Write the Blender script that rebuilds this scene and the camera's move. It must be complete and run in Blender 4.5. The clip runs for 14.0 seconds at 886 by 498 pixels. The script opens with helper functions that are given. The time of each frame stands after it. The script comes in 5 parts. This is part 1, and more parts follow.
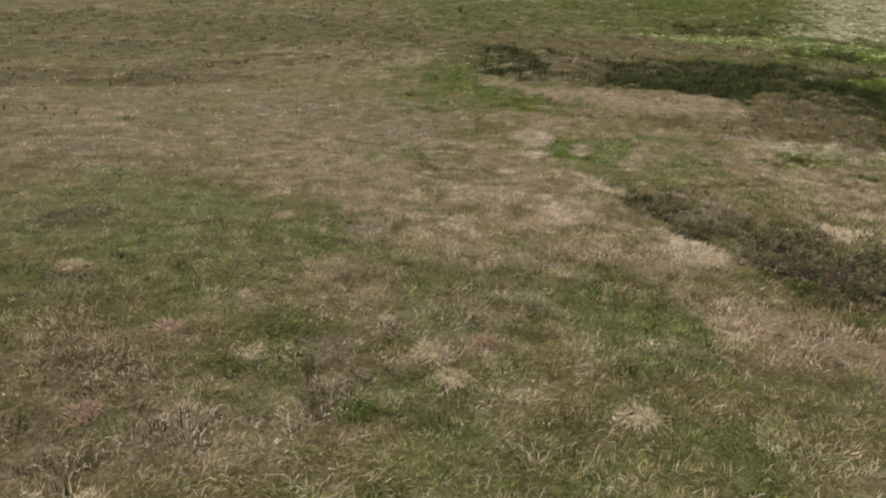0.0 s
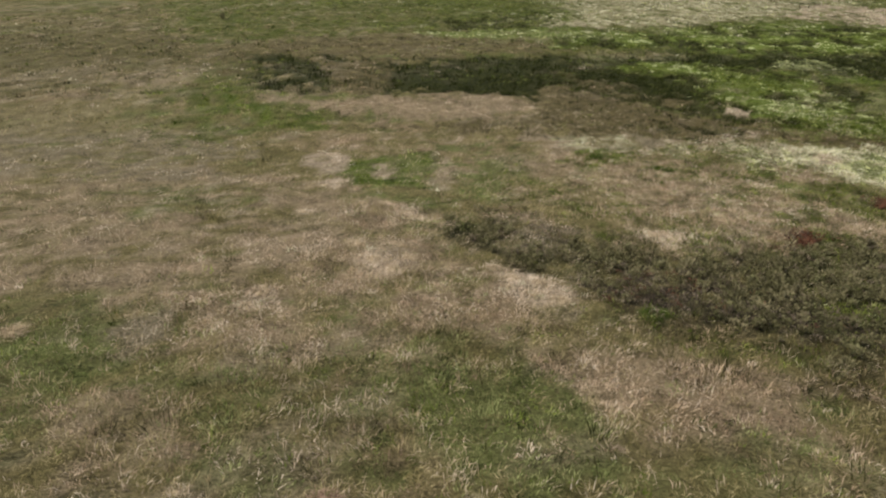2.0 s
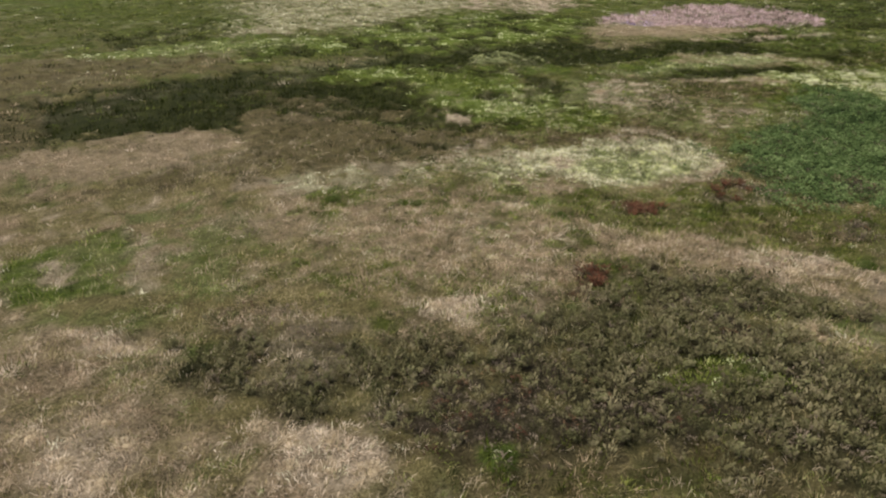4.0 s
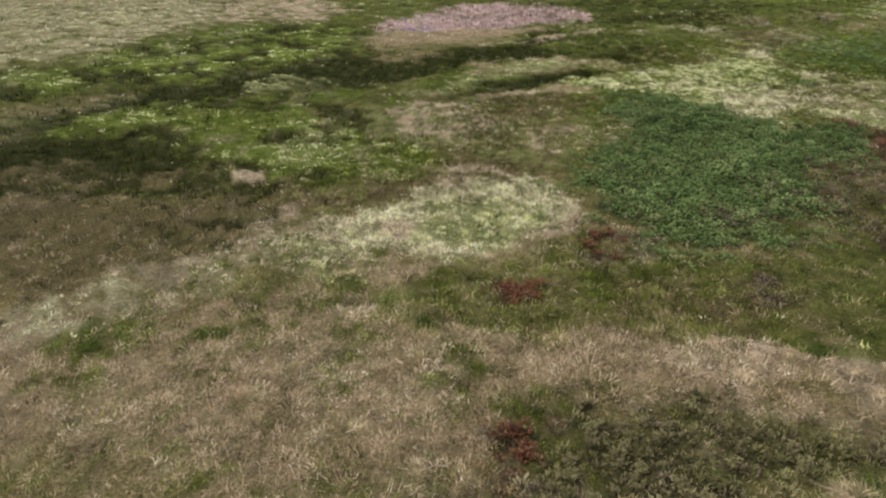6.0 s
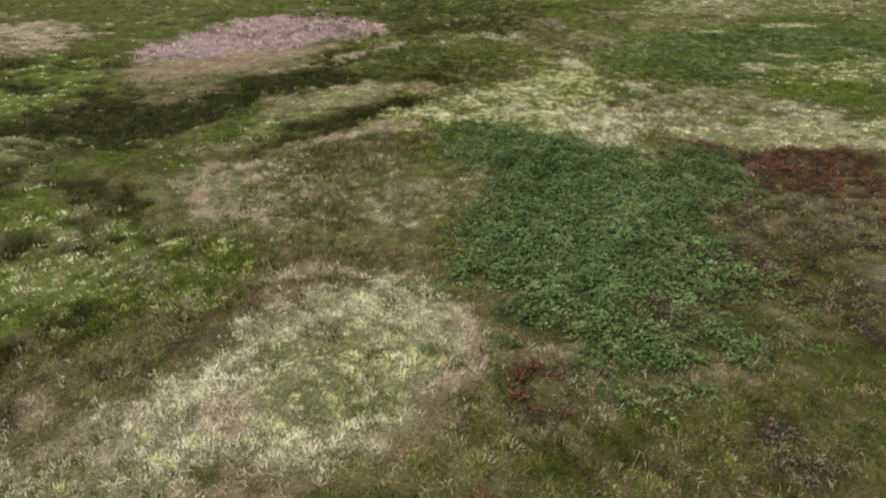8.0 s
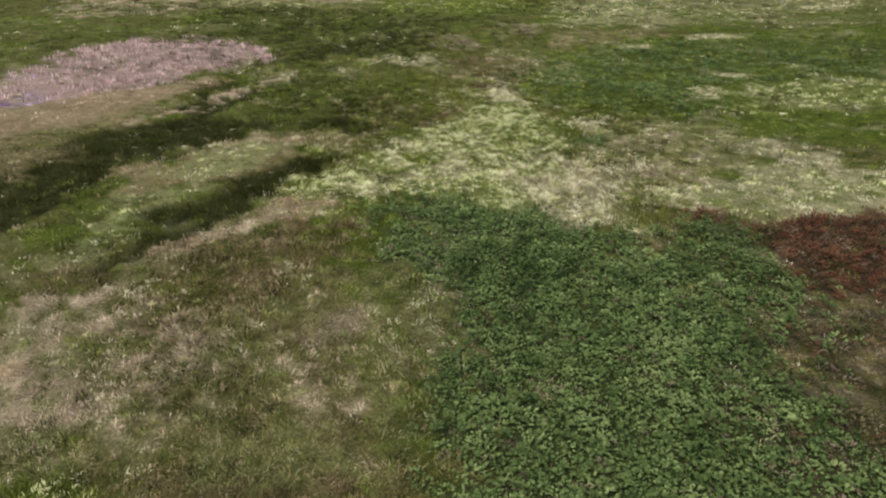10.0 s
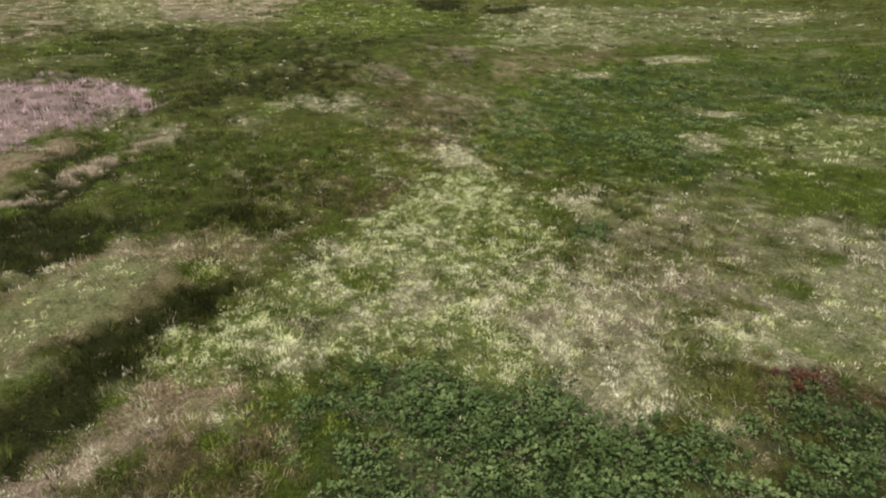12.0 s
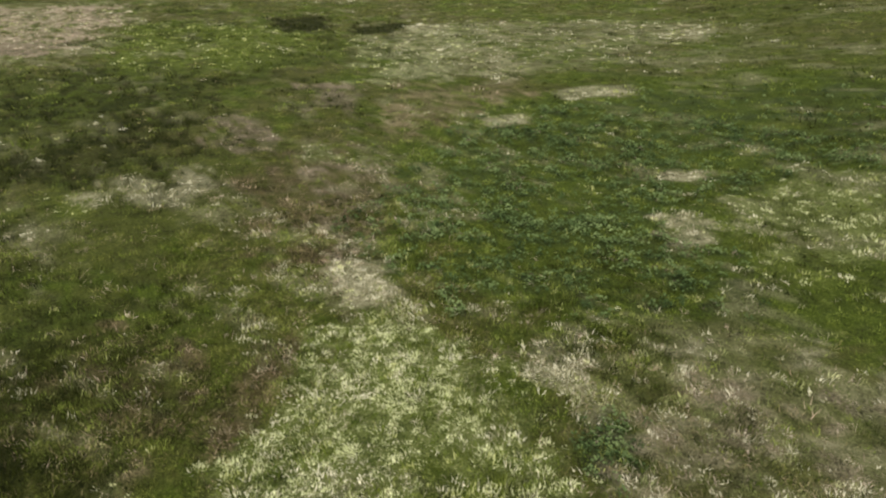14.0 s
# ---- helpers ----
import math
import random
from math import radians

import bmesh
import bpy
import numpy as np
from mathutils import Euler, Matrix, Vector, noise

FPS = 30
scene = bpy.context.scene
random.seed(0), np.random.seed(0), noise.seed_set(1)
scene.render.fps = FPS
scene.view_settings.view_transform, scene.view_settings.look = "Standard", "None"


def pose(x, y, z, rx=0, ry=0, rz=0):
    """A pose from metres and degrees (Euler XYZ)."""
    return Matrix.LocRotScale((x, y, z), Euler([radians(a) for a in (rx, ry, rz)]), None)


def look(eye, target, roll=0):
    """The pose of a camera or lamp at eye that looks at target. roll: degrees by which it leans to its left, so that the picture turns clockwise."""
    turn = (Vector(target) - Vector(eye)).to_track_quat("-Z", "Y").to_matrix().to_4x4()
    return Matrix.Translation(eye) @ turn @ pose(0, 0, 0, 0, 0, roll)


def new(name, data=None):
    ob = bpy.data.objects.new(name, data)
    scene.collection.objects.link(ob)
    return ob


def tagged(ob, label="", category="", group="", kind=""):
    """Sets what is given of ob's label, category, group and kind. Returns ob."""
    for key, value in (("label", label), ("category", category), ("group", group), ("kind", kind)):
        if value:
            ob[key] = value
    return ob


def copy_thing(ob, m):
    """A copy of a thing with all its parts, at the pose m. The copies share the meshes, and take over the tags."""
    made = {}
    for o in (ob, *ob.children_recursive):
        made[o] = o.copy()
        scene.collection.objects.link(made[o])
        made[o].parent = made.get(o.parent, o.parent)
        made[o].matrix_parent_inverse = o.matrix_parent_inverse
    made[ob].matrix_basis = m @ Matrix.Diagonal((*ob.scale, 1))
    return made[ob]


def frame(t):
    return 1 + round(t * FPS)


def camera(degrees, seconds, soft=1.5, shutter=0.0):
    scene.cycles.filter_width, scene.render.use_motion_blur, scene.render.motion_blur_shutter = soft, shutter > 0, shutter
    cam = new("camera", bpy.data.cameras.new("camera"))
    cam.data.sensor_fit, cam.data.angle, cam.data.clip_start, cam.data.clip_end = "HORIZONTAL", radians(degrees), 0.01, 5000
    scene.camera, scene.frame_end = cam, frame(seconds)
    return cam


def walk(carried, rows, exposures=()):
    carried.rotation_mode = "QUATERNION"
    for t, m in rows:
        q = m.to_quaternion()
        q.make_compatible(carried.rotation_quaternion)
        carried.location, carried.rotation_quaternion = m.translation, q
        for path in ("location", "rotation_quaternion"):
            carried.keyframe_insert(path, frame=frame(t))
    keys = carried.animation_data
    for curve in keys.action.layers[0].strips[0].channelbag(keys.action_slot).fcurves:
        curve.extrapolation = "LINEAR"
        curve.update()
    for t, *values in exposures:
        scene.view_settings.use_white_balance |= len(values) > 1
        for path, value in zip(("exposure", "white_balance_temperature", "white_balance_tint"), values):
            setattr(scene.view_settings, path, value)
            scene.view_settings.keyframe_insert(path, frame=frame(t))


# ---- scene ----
cam = camera(64.9, 14.0, soft=2.1)
METRES, EYE, TILT, LEAN, TURN = 92.49, 16.0, 0.0, 0.0, 0.0
ROWS = [
    (0.0, 0.0, 0.0, 0.0, 0.51, -25.66, -1.05),
    (0.5, -0.0009, 0.0116, -0.0, -3.54, -25.63, -0.89),
    (1.0, -0.0011, 0.0263, 0.0, -8.07, -25.6, -0.76),
    (1.5, -0.0001, 0.044, 0.0002, -12.77, -25.58, -0.62),
    (2.0, 0.0025, 0.0638, 0.0005, -17.68, -25.63, -0.5),
    (2.5, 0.007, 0.0856, 0.0009, -23.74, -25.68, -0.38),
    (3.0, 0.0138, 0.1089, 0.0016, -30.29, -25.75, -0.26),
    (3.5, 0.0231, 0.1333, 0.0022, -36.86, -25.82, -0.16),
    (4.0, 0.0352, 0.1584, 0.0029, -43.12, -25.89, -0.08),
    (6.5, 0.1455, 0.2823, 0.0061, -66.87, -26.18, 0.21),
    (7.0, 0.1759, 0.3036, 0.0065, -71.69, -26.21, 0.22),
    (7.5, 0.2088, 0.3233, 0.0073, -76.56, -26.26, 0.25),
    (8.0, 0.2438, 0.3413, 0.0081, -80.63, -26.31, 0.26),
    (10.5, 0.4477, 0.3963, 0.0127, -91.53, -26.41, 0.25),
    (11.0, 0.4926, 0.4013, 0.0135, -92.92, -26.4, 0.25),
    (11.5, 0.5391, 0.4048, 0.0147, -95.33, -26.41, 0.24),
    (12.0, 0.5878, 0.406, 0.016, -97.6, -26.39, 0.19),
    (12.5, 0.6376, 0.4053, 0.0172, -100.02, -26.41, 0.14),
    (13.0, 0.6875, 0.4028, 0.0184, -102.64, -26.47, 0.11),
    (13.5, 0.7381, 0.3981, 0.019, -105.58, -26.44, 0.11),
    (14.0, 0.7889, 0.3907, 0.0196, -108.98, -26.44, 0.07),
]
walk(cam, [(t, pose(0, 0, EYE, TILT, LEAN, TURN) @ pose(METRES * x, METRES * y, METRES * z, 90 + pitch, roll, yaw)) for t, x, y, z, yaw, pitch, roll in ROWS])


# ---- world, sun, exposure ----
SUN_ELEVATION, SUN_AZIMUTH = 57.0, 300.0
world = bpy.data.worlds.new("overcast_sky")
scene.world = world
world.use_nodes = True
wn = world.node_tree.nodes
sky = wn.new("ShaderNodeTexSky")
sky.sky_type = "NISHITA"
sky.sun_disc = False
sky.sun_elevation = radians(SUN_ELEVATION)
sky.sun_rotation = radians(SUN_AZIMUTH)
sky.air_density = 1.0
sky.dust_density = 3.0
haze = wn.new("ShaderNodeHueSaturation")
haze.inputs["Saturation"].default_value = 0.35
world.node_tree.links.new(sky.outputs["Color"], haze.inputs["Color"])
world.node_tree.links.new(haze.outputs["Color"], wn["Background"].inputs["Color"])
wn["Background"].inputs["Strength"].default_value = 0.085

sun_data = bpy.data.lights.new("sun", "SUN")
sun_data.energy = 2.2
sun_data.angle = radians(18)
sun_data.color = (1.0, 0.905, 0.72)
sun = new("sun", sun_data)
az, el = radians(SUN_AZIMUTH), radians(SUN_ELEVATION)
sun.matrix_world = look((math.sin(az) * math.cos(el) * 100, math.cos(az) * math.cos(el) * 100, math.sin(el) * 100), (0, 0, 0))
scene.view_settings.exposure = 0.78


# ---- value noise ----
def hashed(ix, iy, seed):
    h = (ix.astype(np.int64) * 374761393 + iy.astype(np.int64) * 668265263 + seed * 144665) & 0x7FFFFFFF
    h = ((h ^ (h >> 13)) * 1274126177) & 0x7FFFFFFF
    h = (h ^ (h >> 16)) & 0xFFFF
    return h / 65535.0


def vnoise(x, y, size, seed):
    """Smooth noise from -1 to 1 with features of the given size in metres."""
    u, v = x / size, y / size
    u, v = u * 0.8 + v * 0.6, v * 0.8 - u * 0.6
    iu, iv = np.floor(u), np.floor(v)
    fu, fv = u - iu, v - iv
    fu, fv = fu * fu * (3 - 2 * fu), fv * fv * (3 - 2 * fv)
    a, b = hashed(iu, iv, seed), hashed(iu + 1, iv, seed)
    c, d = hashed(iu, iv + 1, seed), hashed(iu + 1, iv + 1, seed)
    return 2 * ((a * (1 - fu) + b * fu) * (1 - fv) + (c * (1 - fu) + d * fu) * fv) - 1


# ---- plan of the plant cover: each patch lies over those before it ----
KINDS = ["meadow", "dry", "pale", "green", "lime", "sedge", "brown", "sward", "olive", "shrub", "leafy", "red", "lavender", "flower", "grey", "white", "turf", "heath", "lilac"]
INDEX = {k: i for i, k in enumerate(KINDS)}
PLAN = []


def area(kind, share, *corners):
    """A stand of one kind of plants, bounded by its corners; the edge frays over some decimetres to metres."""
    xs, ys = [p[0] for p in corners], [p[1] for p in corners]
    shoelace = sum(p[0] * q[1] - q[0] * p[1] for p, q in zip(corners, corners[1:] + corners[:1]))
    size = math.sqrt(abs(shoelace) / 2)
    PLAN.append((kind, share, corners, size, (min(xs), min(ys), max(xs), max(ys))))


# wide background, from the start of the flight to the far marsh
area("brown", 0.5, (-113.7, 157.5), (-12.9, 168.6), (30.2, 131.1), (12.8, 82.8), (-17.9, 75.8), (-54.3, 72.3))
area("brown", 0.65, (-89.7, 122.9), (-18.5, 120.5), (16.0, 104.2), (14.2, 82.8), (-13.0, 82.2), (-63.7, 85.5))
area("meadow", 0.6, (-54.3, 72.3), (-12.1, 76.0), (-0.3, 59.3), (-3.2, 36.1), (-25.2, 31.7))
area("dry", 0.45, (-39.2, 51.3), (-6.6, 56.6), (-2.5, 45.2), (0.4, 36.8), (-3.1, 33.8), (-12.7, 34.2), (-26.5, 33.6))
area("pale", 0.3, (-56.7, 101.0), (-23.3, 97.7), (-18.4, 83.8), (-29.7, 76.8), (-45.8, 80.4))
area("pale", 0.45, (-21.2, 91.2), (-13.2, 93.6), (3.9, 88.0), (1.0, 80.9), (-13.0, 82.2))
area("brown", 0.75, (-52.1, 69.2), (-28.3, 76.0), (-17.4, 70.8), (-25.4, 64.9), (-43.6, 57.4))
area("grey", 0.5, (-16.9, 66.3), (-0.3, 62.5), (2.6, 50.8), (-8.2, 49.6), (-17.7, 55.3))
area("olive", 0.5, (-4.1, 82.4), (16.2, 79.6), (12.4, 59.7), (-3.1, 59.2))
area("green", 0.5, (-0.8, 73.4), (11.1, 70.9), (10.7, 61.7), (5.6, 60.0), (-0.3, 62.5))
area("olive", 0.6, (0.2, 94.3), (14.9, 80.2), (12.9, 65.6), (7.5, 62.3), (-0.4, 66.3), (-6.9, 78.0))
area("green", 0.5, (0.3, 76.0), (9.5, 76.0), (11.2, 67.2), (7.7, 64.1), (0.5, 66.1))
area("dry", 0.6, (-13.4, 91.0), (-2.3, 84.9), (-1.7, 79.1), (-9.7, 81.8))
area("dry", 0.6, (4.8, 78.6), (14.4, 77.4), (13.7, 71.8), (5.9, 73.2))
area("pale", 0.5, (-25.1, 92.6), (-18.1, 89.2), (-16.3, 81.8), (-22.6, 82.3))
area("brown", 0.55, (-49.3, 124.9), (9.7, 109.8), (29.9, 94.8), (32.6, 82.0), (14.9, 80.2), (1.4, 92.2), (-39.2, 98.0))
area("olive", 0.35, (-113.7, 157.5), (39.8, 174.4), (19.5, 82.9), (-12.5, 79.0), (-57.3, 76.5))
area("brown", 0.3, (-94.7, 130.1), (-10.6, 136.6), (16.0, 104.2), (14.2, 82.8), (-12.5, 79.0), (-57.3, 76.5))
area("turf", 0.55, (-24.5, 30.8), (-14.0, 33.9), (-4.8, 30.5), (-2.5, 26.1), (-1.7, 21.6), (-5.0, 18.0), (-9.1, 17.1), (-15.9, 18.7))
area("turf", 0.5, (-3.5, 23.5), (0.6, 24.9), (2.8, 21.1), (3.0, 17.8), (-0.2, 17.6), (-2.7, 19.7))
area("dry", 0.55, (-2.3, 30.5), (5.3, 32.6), (10.0, 31.0), (9.3, 24.9), (4.7, 22.2), (1.0, 22.9), (-1.6, 25.6))
area("turf", 0.5, (-1.4, 16.9), (0.7, 18.0), (2.7, 15.6), (5.3, 15.4), (8.0, 14.0), (9.3, 11.5), (7.2, 8.3), (-0.2, 8.4), (-1.0, 12.8))
area("dry", 0.42, (8.9, 23.7), (12.3, 22.9), (16.5, 19.1), (13.8, 15.5), (9.7, 17.5), (8.5, 19.7))
area("dry", 0.48, (10.7, 15.1), (14.2, 16.4), (14.2, 11.2), (9.6, 10.8), (8.3, 12.4))
area("dry", 0.45, (-11.4, 16.0), (-7.0, 17.2), (-4.0, 15.0), (-2.6, 12.4), (-3.1, 9.5), (-9.2, 9.5), (-13.8, 15.9))
area("turf", 0.8, (5.0, 20.3), (6.4, 21.1), (8.5, 20.8), (8.9, 18.2), (7.3, 16.1), (5.5, 15.9), (4.6, 17.2))
area("brown", 0.6, (-16.5, 26.2), (-13.9, 27.2), (-12.9, 24.8), (-15.2, 23.9))
area("grey", 0.55, (-13.4, 21.2), (-11.9, 21.6), (-10.3, 18.7), (-12.0, 18.6))
area("grey", 0.5, (-8.0, 17.0), (-7.1, 16.9), (-6.5, 15.2), (-7.2, 15.1))
area("grey", 0.5, (-4.2, 16.6), (-2.6, 16.8), (-2.5, 15.6), (-4.0, 15.6))
area("dry", 0.5, (-12.9, 41.8), (-4.3, 42.1), (0.1, 35.4), (3.5, 34.6), (4.3, 28.2), (-0.9, 29.5), (-6.3, 31.1), (-10.5, 33.6))
area("pale", 0.5, (0.2, 36.2), (3.8, 36.3), (3.3, 33.1), (0.3, 33.4))
area("pale", 0.6, (5.4, 32.2), (7.8, 32.0), (7.5, 29.3), (5.0, 29.6))
area("pale", 0.45, (-0.0, 30.2), (2.0, 30.0), (1.6, 27.6), (0.1, 28.2))
area("turf", 0.5, (0.6, 24.5), (4.6, 24.3), (6.3, 21.5), (4.7, 18.9), (2.4, 18.6), (0.5, 21.2), (-0.1, 23.2))
area("dry", 0.55, (3.4, 27.9), (8.3, 28.2), (11.1, 25.2), (11.4, 22.5), (13.5, 20.4), (11.5, 17.9), (9.3, 19.7), (7.5, 21.9), (4.8, 23.8))
area("dry", 0.5, (-4.9, 23.2), (-2.4, 22.8), (-1.2, 20.0), (-2.1, 18.1), (-4.5, 18.8))
area("grey", 0.7, (-4.2, 27.8), (-2.4, 28.8), (-2.1, 26.8), (-3.5, 25.5))
area("turf", 0.45, (8.8, 17.5), (12.0, 17.0), (13.6, 15.2), (10.5, 11.1), (6.0, 11.1))
area("brown", 0.22, (-13.6, 17.5), (-5.8, 18.0), (-3.6, 14.5), (-2.6, 11.0), (-8.8, 10.2))
# first meadow: green hollow, lodged grass, thicket
area("olive", 0.5, (14.7, 48.2), (20.8, 54.3), (27.1, 49.8), (28.6, 42.8), (31.5, 39.2), (32.1, 35.2), (30.1, 34.1), (25.4, 39.3), (20.0, 41.7), (14.8, 43.9))
area("dry", 0.6, (1.7, 49.7), (10.4, 42.3), (11.2, 37.0), (10.9, 31.7), (9.9, 28.5), (7.3, 25.4), (0.8, 31.9))
area("meadow", 0.4, (8.4, 36.4), (11.7, 34.0), (10.4, 31.2), (8.6, 32.2))
area("turf", 0.8, (7.8, 51.1), (10.9, 51.9), (14.1, 50.5), (13.1, 46.2), (10.8, 43.6), (8.2, 45.1), (7.2, 47.9))
area("green", 0.5, (7.8, 51.1), (10.9, 51.9), (14.1, 50.5), (13.1, 46.2), (10.8, 43.6), (8.2, 45.1), (7.2, 47.9))
area("pale", 0.6, (9.6, 50.1), (11.0, 48.5), (10.0, 46.2), (9.2, 47.1))
area("pale", 0.55, (5.8, 53.5), (8.5, 54.2), (6.9, 45.3), (5.4, 45.1), (4.8, 48.7))
area("pale", 0.5, (14.2, 50.9), (15.1, 48.8), (12.9, 42.9), (11.7, 43.0))
area("pale", 0.55, (5.3, 33.9), (7.2, 32.8), (7.4, 31.0), (5.9, 29.9), (4.4, 31.1))
area("pale", 0.5, (8.8, 42.8), (10.7, 40.0), (9.7, 38.0), (8.1, 39.7))
area("grey", 0.55, (6.9, 30.8), (8.7, 29.8), (8.0, 28.1), (6.6, 29.2))
area("dry", 0.55, (17.3, 42.9), (24.2, 40.6), (30.4, 34.4), (33.6, 29.7), (34.6, 24.9), (31.3, 23.4), (30.0, 27.8), (28.2, 30.7), (23.4, 32.0), (20.9, 33.6), (19.0, 36.7), (15.9, 39.5))
area("dry", 0.62, (33.4, 29.9), (35.2, 25.4), (34.5, 21.8), (30.4, 19.4), (29.6, 21.0), (30.9, 23.4), (30.9, 26.8))
area("olive", 0.7, (35.8, 38.5), (38.0, 35.6), (45.1, 32.4), (37.9, 27.7), (33.2, 31.1), (31.1, 34.9))
area("meadow", 0.5, (11.6, 39.5), (14.2, 39.9), (14.0, 37.0), (11.3, 33.3), (10.6, 30.1), (9.5, 31.2), (9.7, 35.0))
area("shrub", 0.92, (12.8, 35.3), (14.9, 37.2), (15.5, 36.5), (15.7, 33.7), (16.6, 32.0), (17.9, 32.0), (19.2, 29.6), (21.7, 29.9), (23.7, 29.5), (27.0, 29.9), (29.8, 28.2), (29.8, 25.0), (26.8, 21.6), (25.5, 20.1), (24.2, 18.3), (22.7, 17.2), (20.8, 18.0), (20.6, 19.4), (19.5, 21.0), (17.8, 21.8), (15.9, 23.3), (14.5, 24.9), (13.5, 26.3), (12.9, 27.4), (11.4, 28.6), (11.4, 30.5), (11.6, 31.9))
area("shrub", 0.85, (21.4, 29.2), (26.7, 29.1), (29.7, 26.8), (27.3, 22.8), (26.4, 20.2), (25.6, 17.2), (21.2, 15.3), (19.4, 17.0), (16.6, 19.7), (14.8, 22.3))
area("heath", 0.55, (14.0, 38.5), (15.6, 36.8), (16.3, 34.1), (16.4, 31.5), (14.2, 32.2), (13.0, 35.2))
area("heath", 0.6, (14.5, 28.0), (17.0, 26.3), (18.4, 23.9), (16.8, 22.2), (15.0, 22.9), (14.2, 25.0), (13.2, 26.5))
area("heath", 0.45, (25.9, 24.3), (28.0, 23.5), (25.7, 21.7), (24.5, 23.0))
area("shrub", 0.5, (13.9, 25.0), (16.9, 22.1), (21.4, 17.0), (20.4, 15.8), (16.7, 18.9), (13.4, 23.1))
area("olive", 0.6, (14.8, 22.4), (18.0, 20.2), (16.8, 18.9), (14.2, 20.4), (13.8, 21.9))
area("heath", 0.5, (18.9, 23.8), (21.0, 22.1), (20.8, 20.5), (18.4, 21.3), (17.4, 22.8))
area("lime", 0.5, (22.5, 22.7), (24.0, 21.7), (22.5, 20.5), (21.0, 21.6))
area("dry", 0.35, (13.1, 39.1), (19.7, 35.5), (26.8, 31.0), (34.0, 27.2), (30.0, 24.5), (21.4, 29.0), (14.7, 32.4))
area("brown", 0.42, (10.9, 27.6), (14.4, 23.8), (18.4, 20.4), (20.8, 18.4), (18.7, 17.0), (15.0, 19.5), (11.2, 22.5))
area("heath", 0.4, (15.2, 28.6), (20.0, 27.4), (18.1, 23.8), (14.3, 24.4))
area("olive", 0.5, (22.1, 28.0), (26.2, 25.7), (21.8, 22.4), (19.5, 23.8))
area("grey", 0.35, (13.5, 35.7), (16.8, 34.4), (14.9, 30.2), (12.6, 31.0))
area("lime", 0.8, (14.1, 24.4), (14.5, 24.0), (14.0, 23.7), (13.7, 24.0))
area("pale", 0.95, (10.6, 29.1), (11.6, 28.9), (12.2, 27.6), (12.2, 26.1), (11.5, 25.4), (10.5, 25.8), (9.9, 26.8), (10.0, 28.0))
area("pale", 0.8, (19.4, 34.0), (21.6, 32.6), (21.6, 31.0), (20.2, 30.2), (18.7, 31.8))
area("pale", 0.75, (27.7, 21.5), (28.4, 20.4), (27.3, 20.0), (26.4, 21.0))
area("pale", 0.5, (10.4, 30.5), (10.9, 30.0), (10.5, 29.4), (10.1, 29.8))
area("red", 0.97, (26.1, 31.4), (28.4, 29.6), (25.7, 27.7), (23.9, 29.0))
area("grey", 0.5, (29.4, 20.5), (32.1, 19.1), (29.9, 17.2), (27.2, 18.8))
area("olive", 0.6, (33.1, 36.5), (41.6, 29.1), (42.6, 24.4), (35.8, 21.5), (30.5, 27.3), (27.6, 31.6))
area("olive", 0.5, (24.7, 54.4), (43.7, 51.1), (35.9, 41.0), (22.4, 44.1))
area("turf", 0.45, (16.3, 52.6), (37.7, 51.2), (35.0, 39.9), (29.6, 39.1), (12.8, 40.4))
# slope to the oval
area("dry", 0.75, (25.3, 48.2), (28.7, 46.4), (32.8, 43.8), (36.5, 42.3), (37.0, 40.2), (37.5, 38.2), (35.8, 37.7), (33.8, 38.7), (33.1, 35.1), (33.6, 32.2), (35.1, 29.4), (35.4, 26.5), (35.3, 22.9), (34.4, 19.5), (31.1, 20.1), (31.3, 21.6), (31.2, 24.5), (30.8, 27.6), (29.0, 30.3), (24.1, 29.6), (18.4, 45.2), (22.3, 52.5))
area("pale", 0.45, (35.8, 26.9), (35.6, 22.5), (34.2, 20.3), (32.4, 20.6), (32.2, 23.0), (32.0, 25.5), (33.2, 28.1))
area("pale", 0.35, (27.2, 43.5), (29.5, 39.2), (30.6, 34.0), (28.2, 32.2), (25.6, 36.5), (25.2, 40.8))
area("green", 0.55, (25.0, 50.8), (27.4, 49.1), (28.9, 46.7), (26.2, 46.0), (24.3, 46.8), (23.0, 47.8))
area("olive", 0.55, (30.8, 40.4), (32.1, 38.5), (32.3, 36.1), (30.4, 36.1), (29.6, 37.9))
area("olive", 0.5, (23.0, 47.8), (24.4, 44.3), (22.6, 42.7), (21.1, 44.9))
area("green", 0.8, (27.5, 45.2), (28.5, 43.5), (27.9, 43.0), (27.0, 44.4))
area("green", 0.8, (32.4, 36.6), (32.8, 35.9), (31.8, 35.4), (31.3, 36.0))
area("green", 0.7, (35.7, 22.5), (36.4, 20.7), (35.4, 20.9), (35.0, 22.4))
area("shrub", 0.75, (28.5, 30.5), (29.5, 28.9), (30.6, 27.1), (31.0, 25.1), (30.9, 22.7), (30.8, 20.8), (28.4, 19.6), (25.0, 29.4))
area("olive", 0.3, (28.4, 30.8), (29.6, 28.9), (31.0, 25.1), (30.9, 22.7), (30.8, 20.8), (28.4, 19.6), (25.0, 29.6))
area("grey", 0.6, (33.0, 22.3), (33.9, 20.4), (32.4, 20.6), (31.9, 22.1))
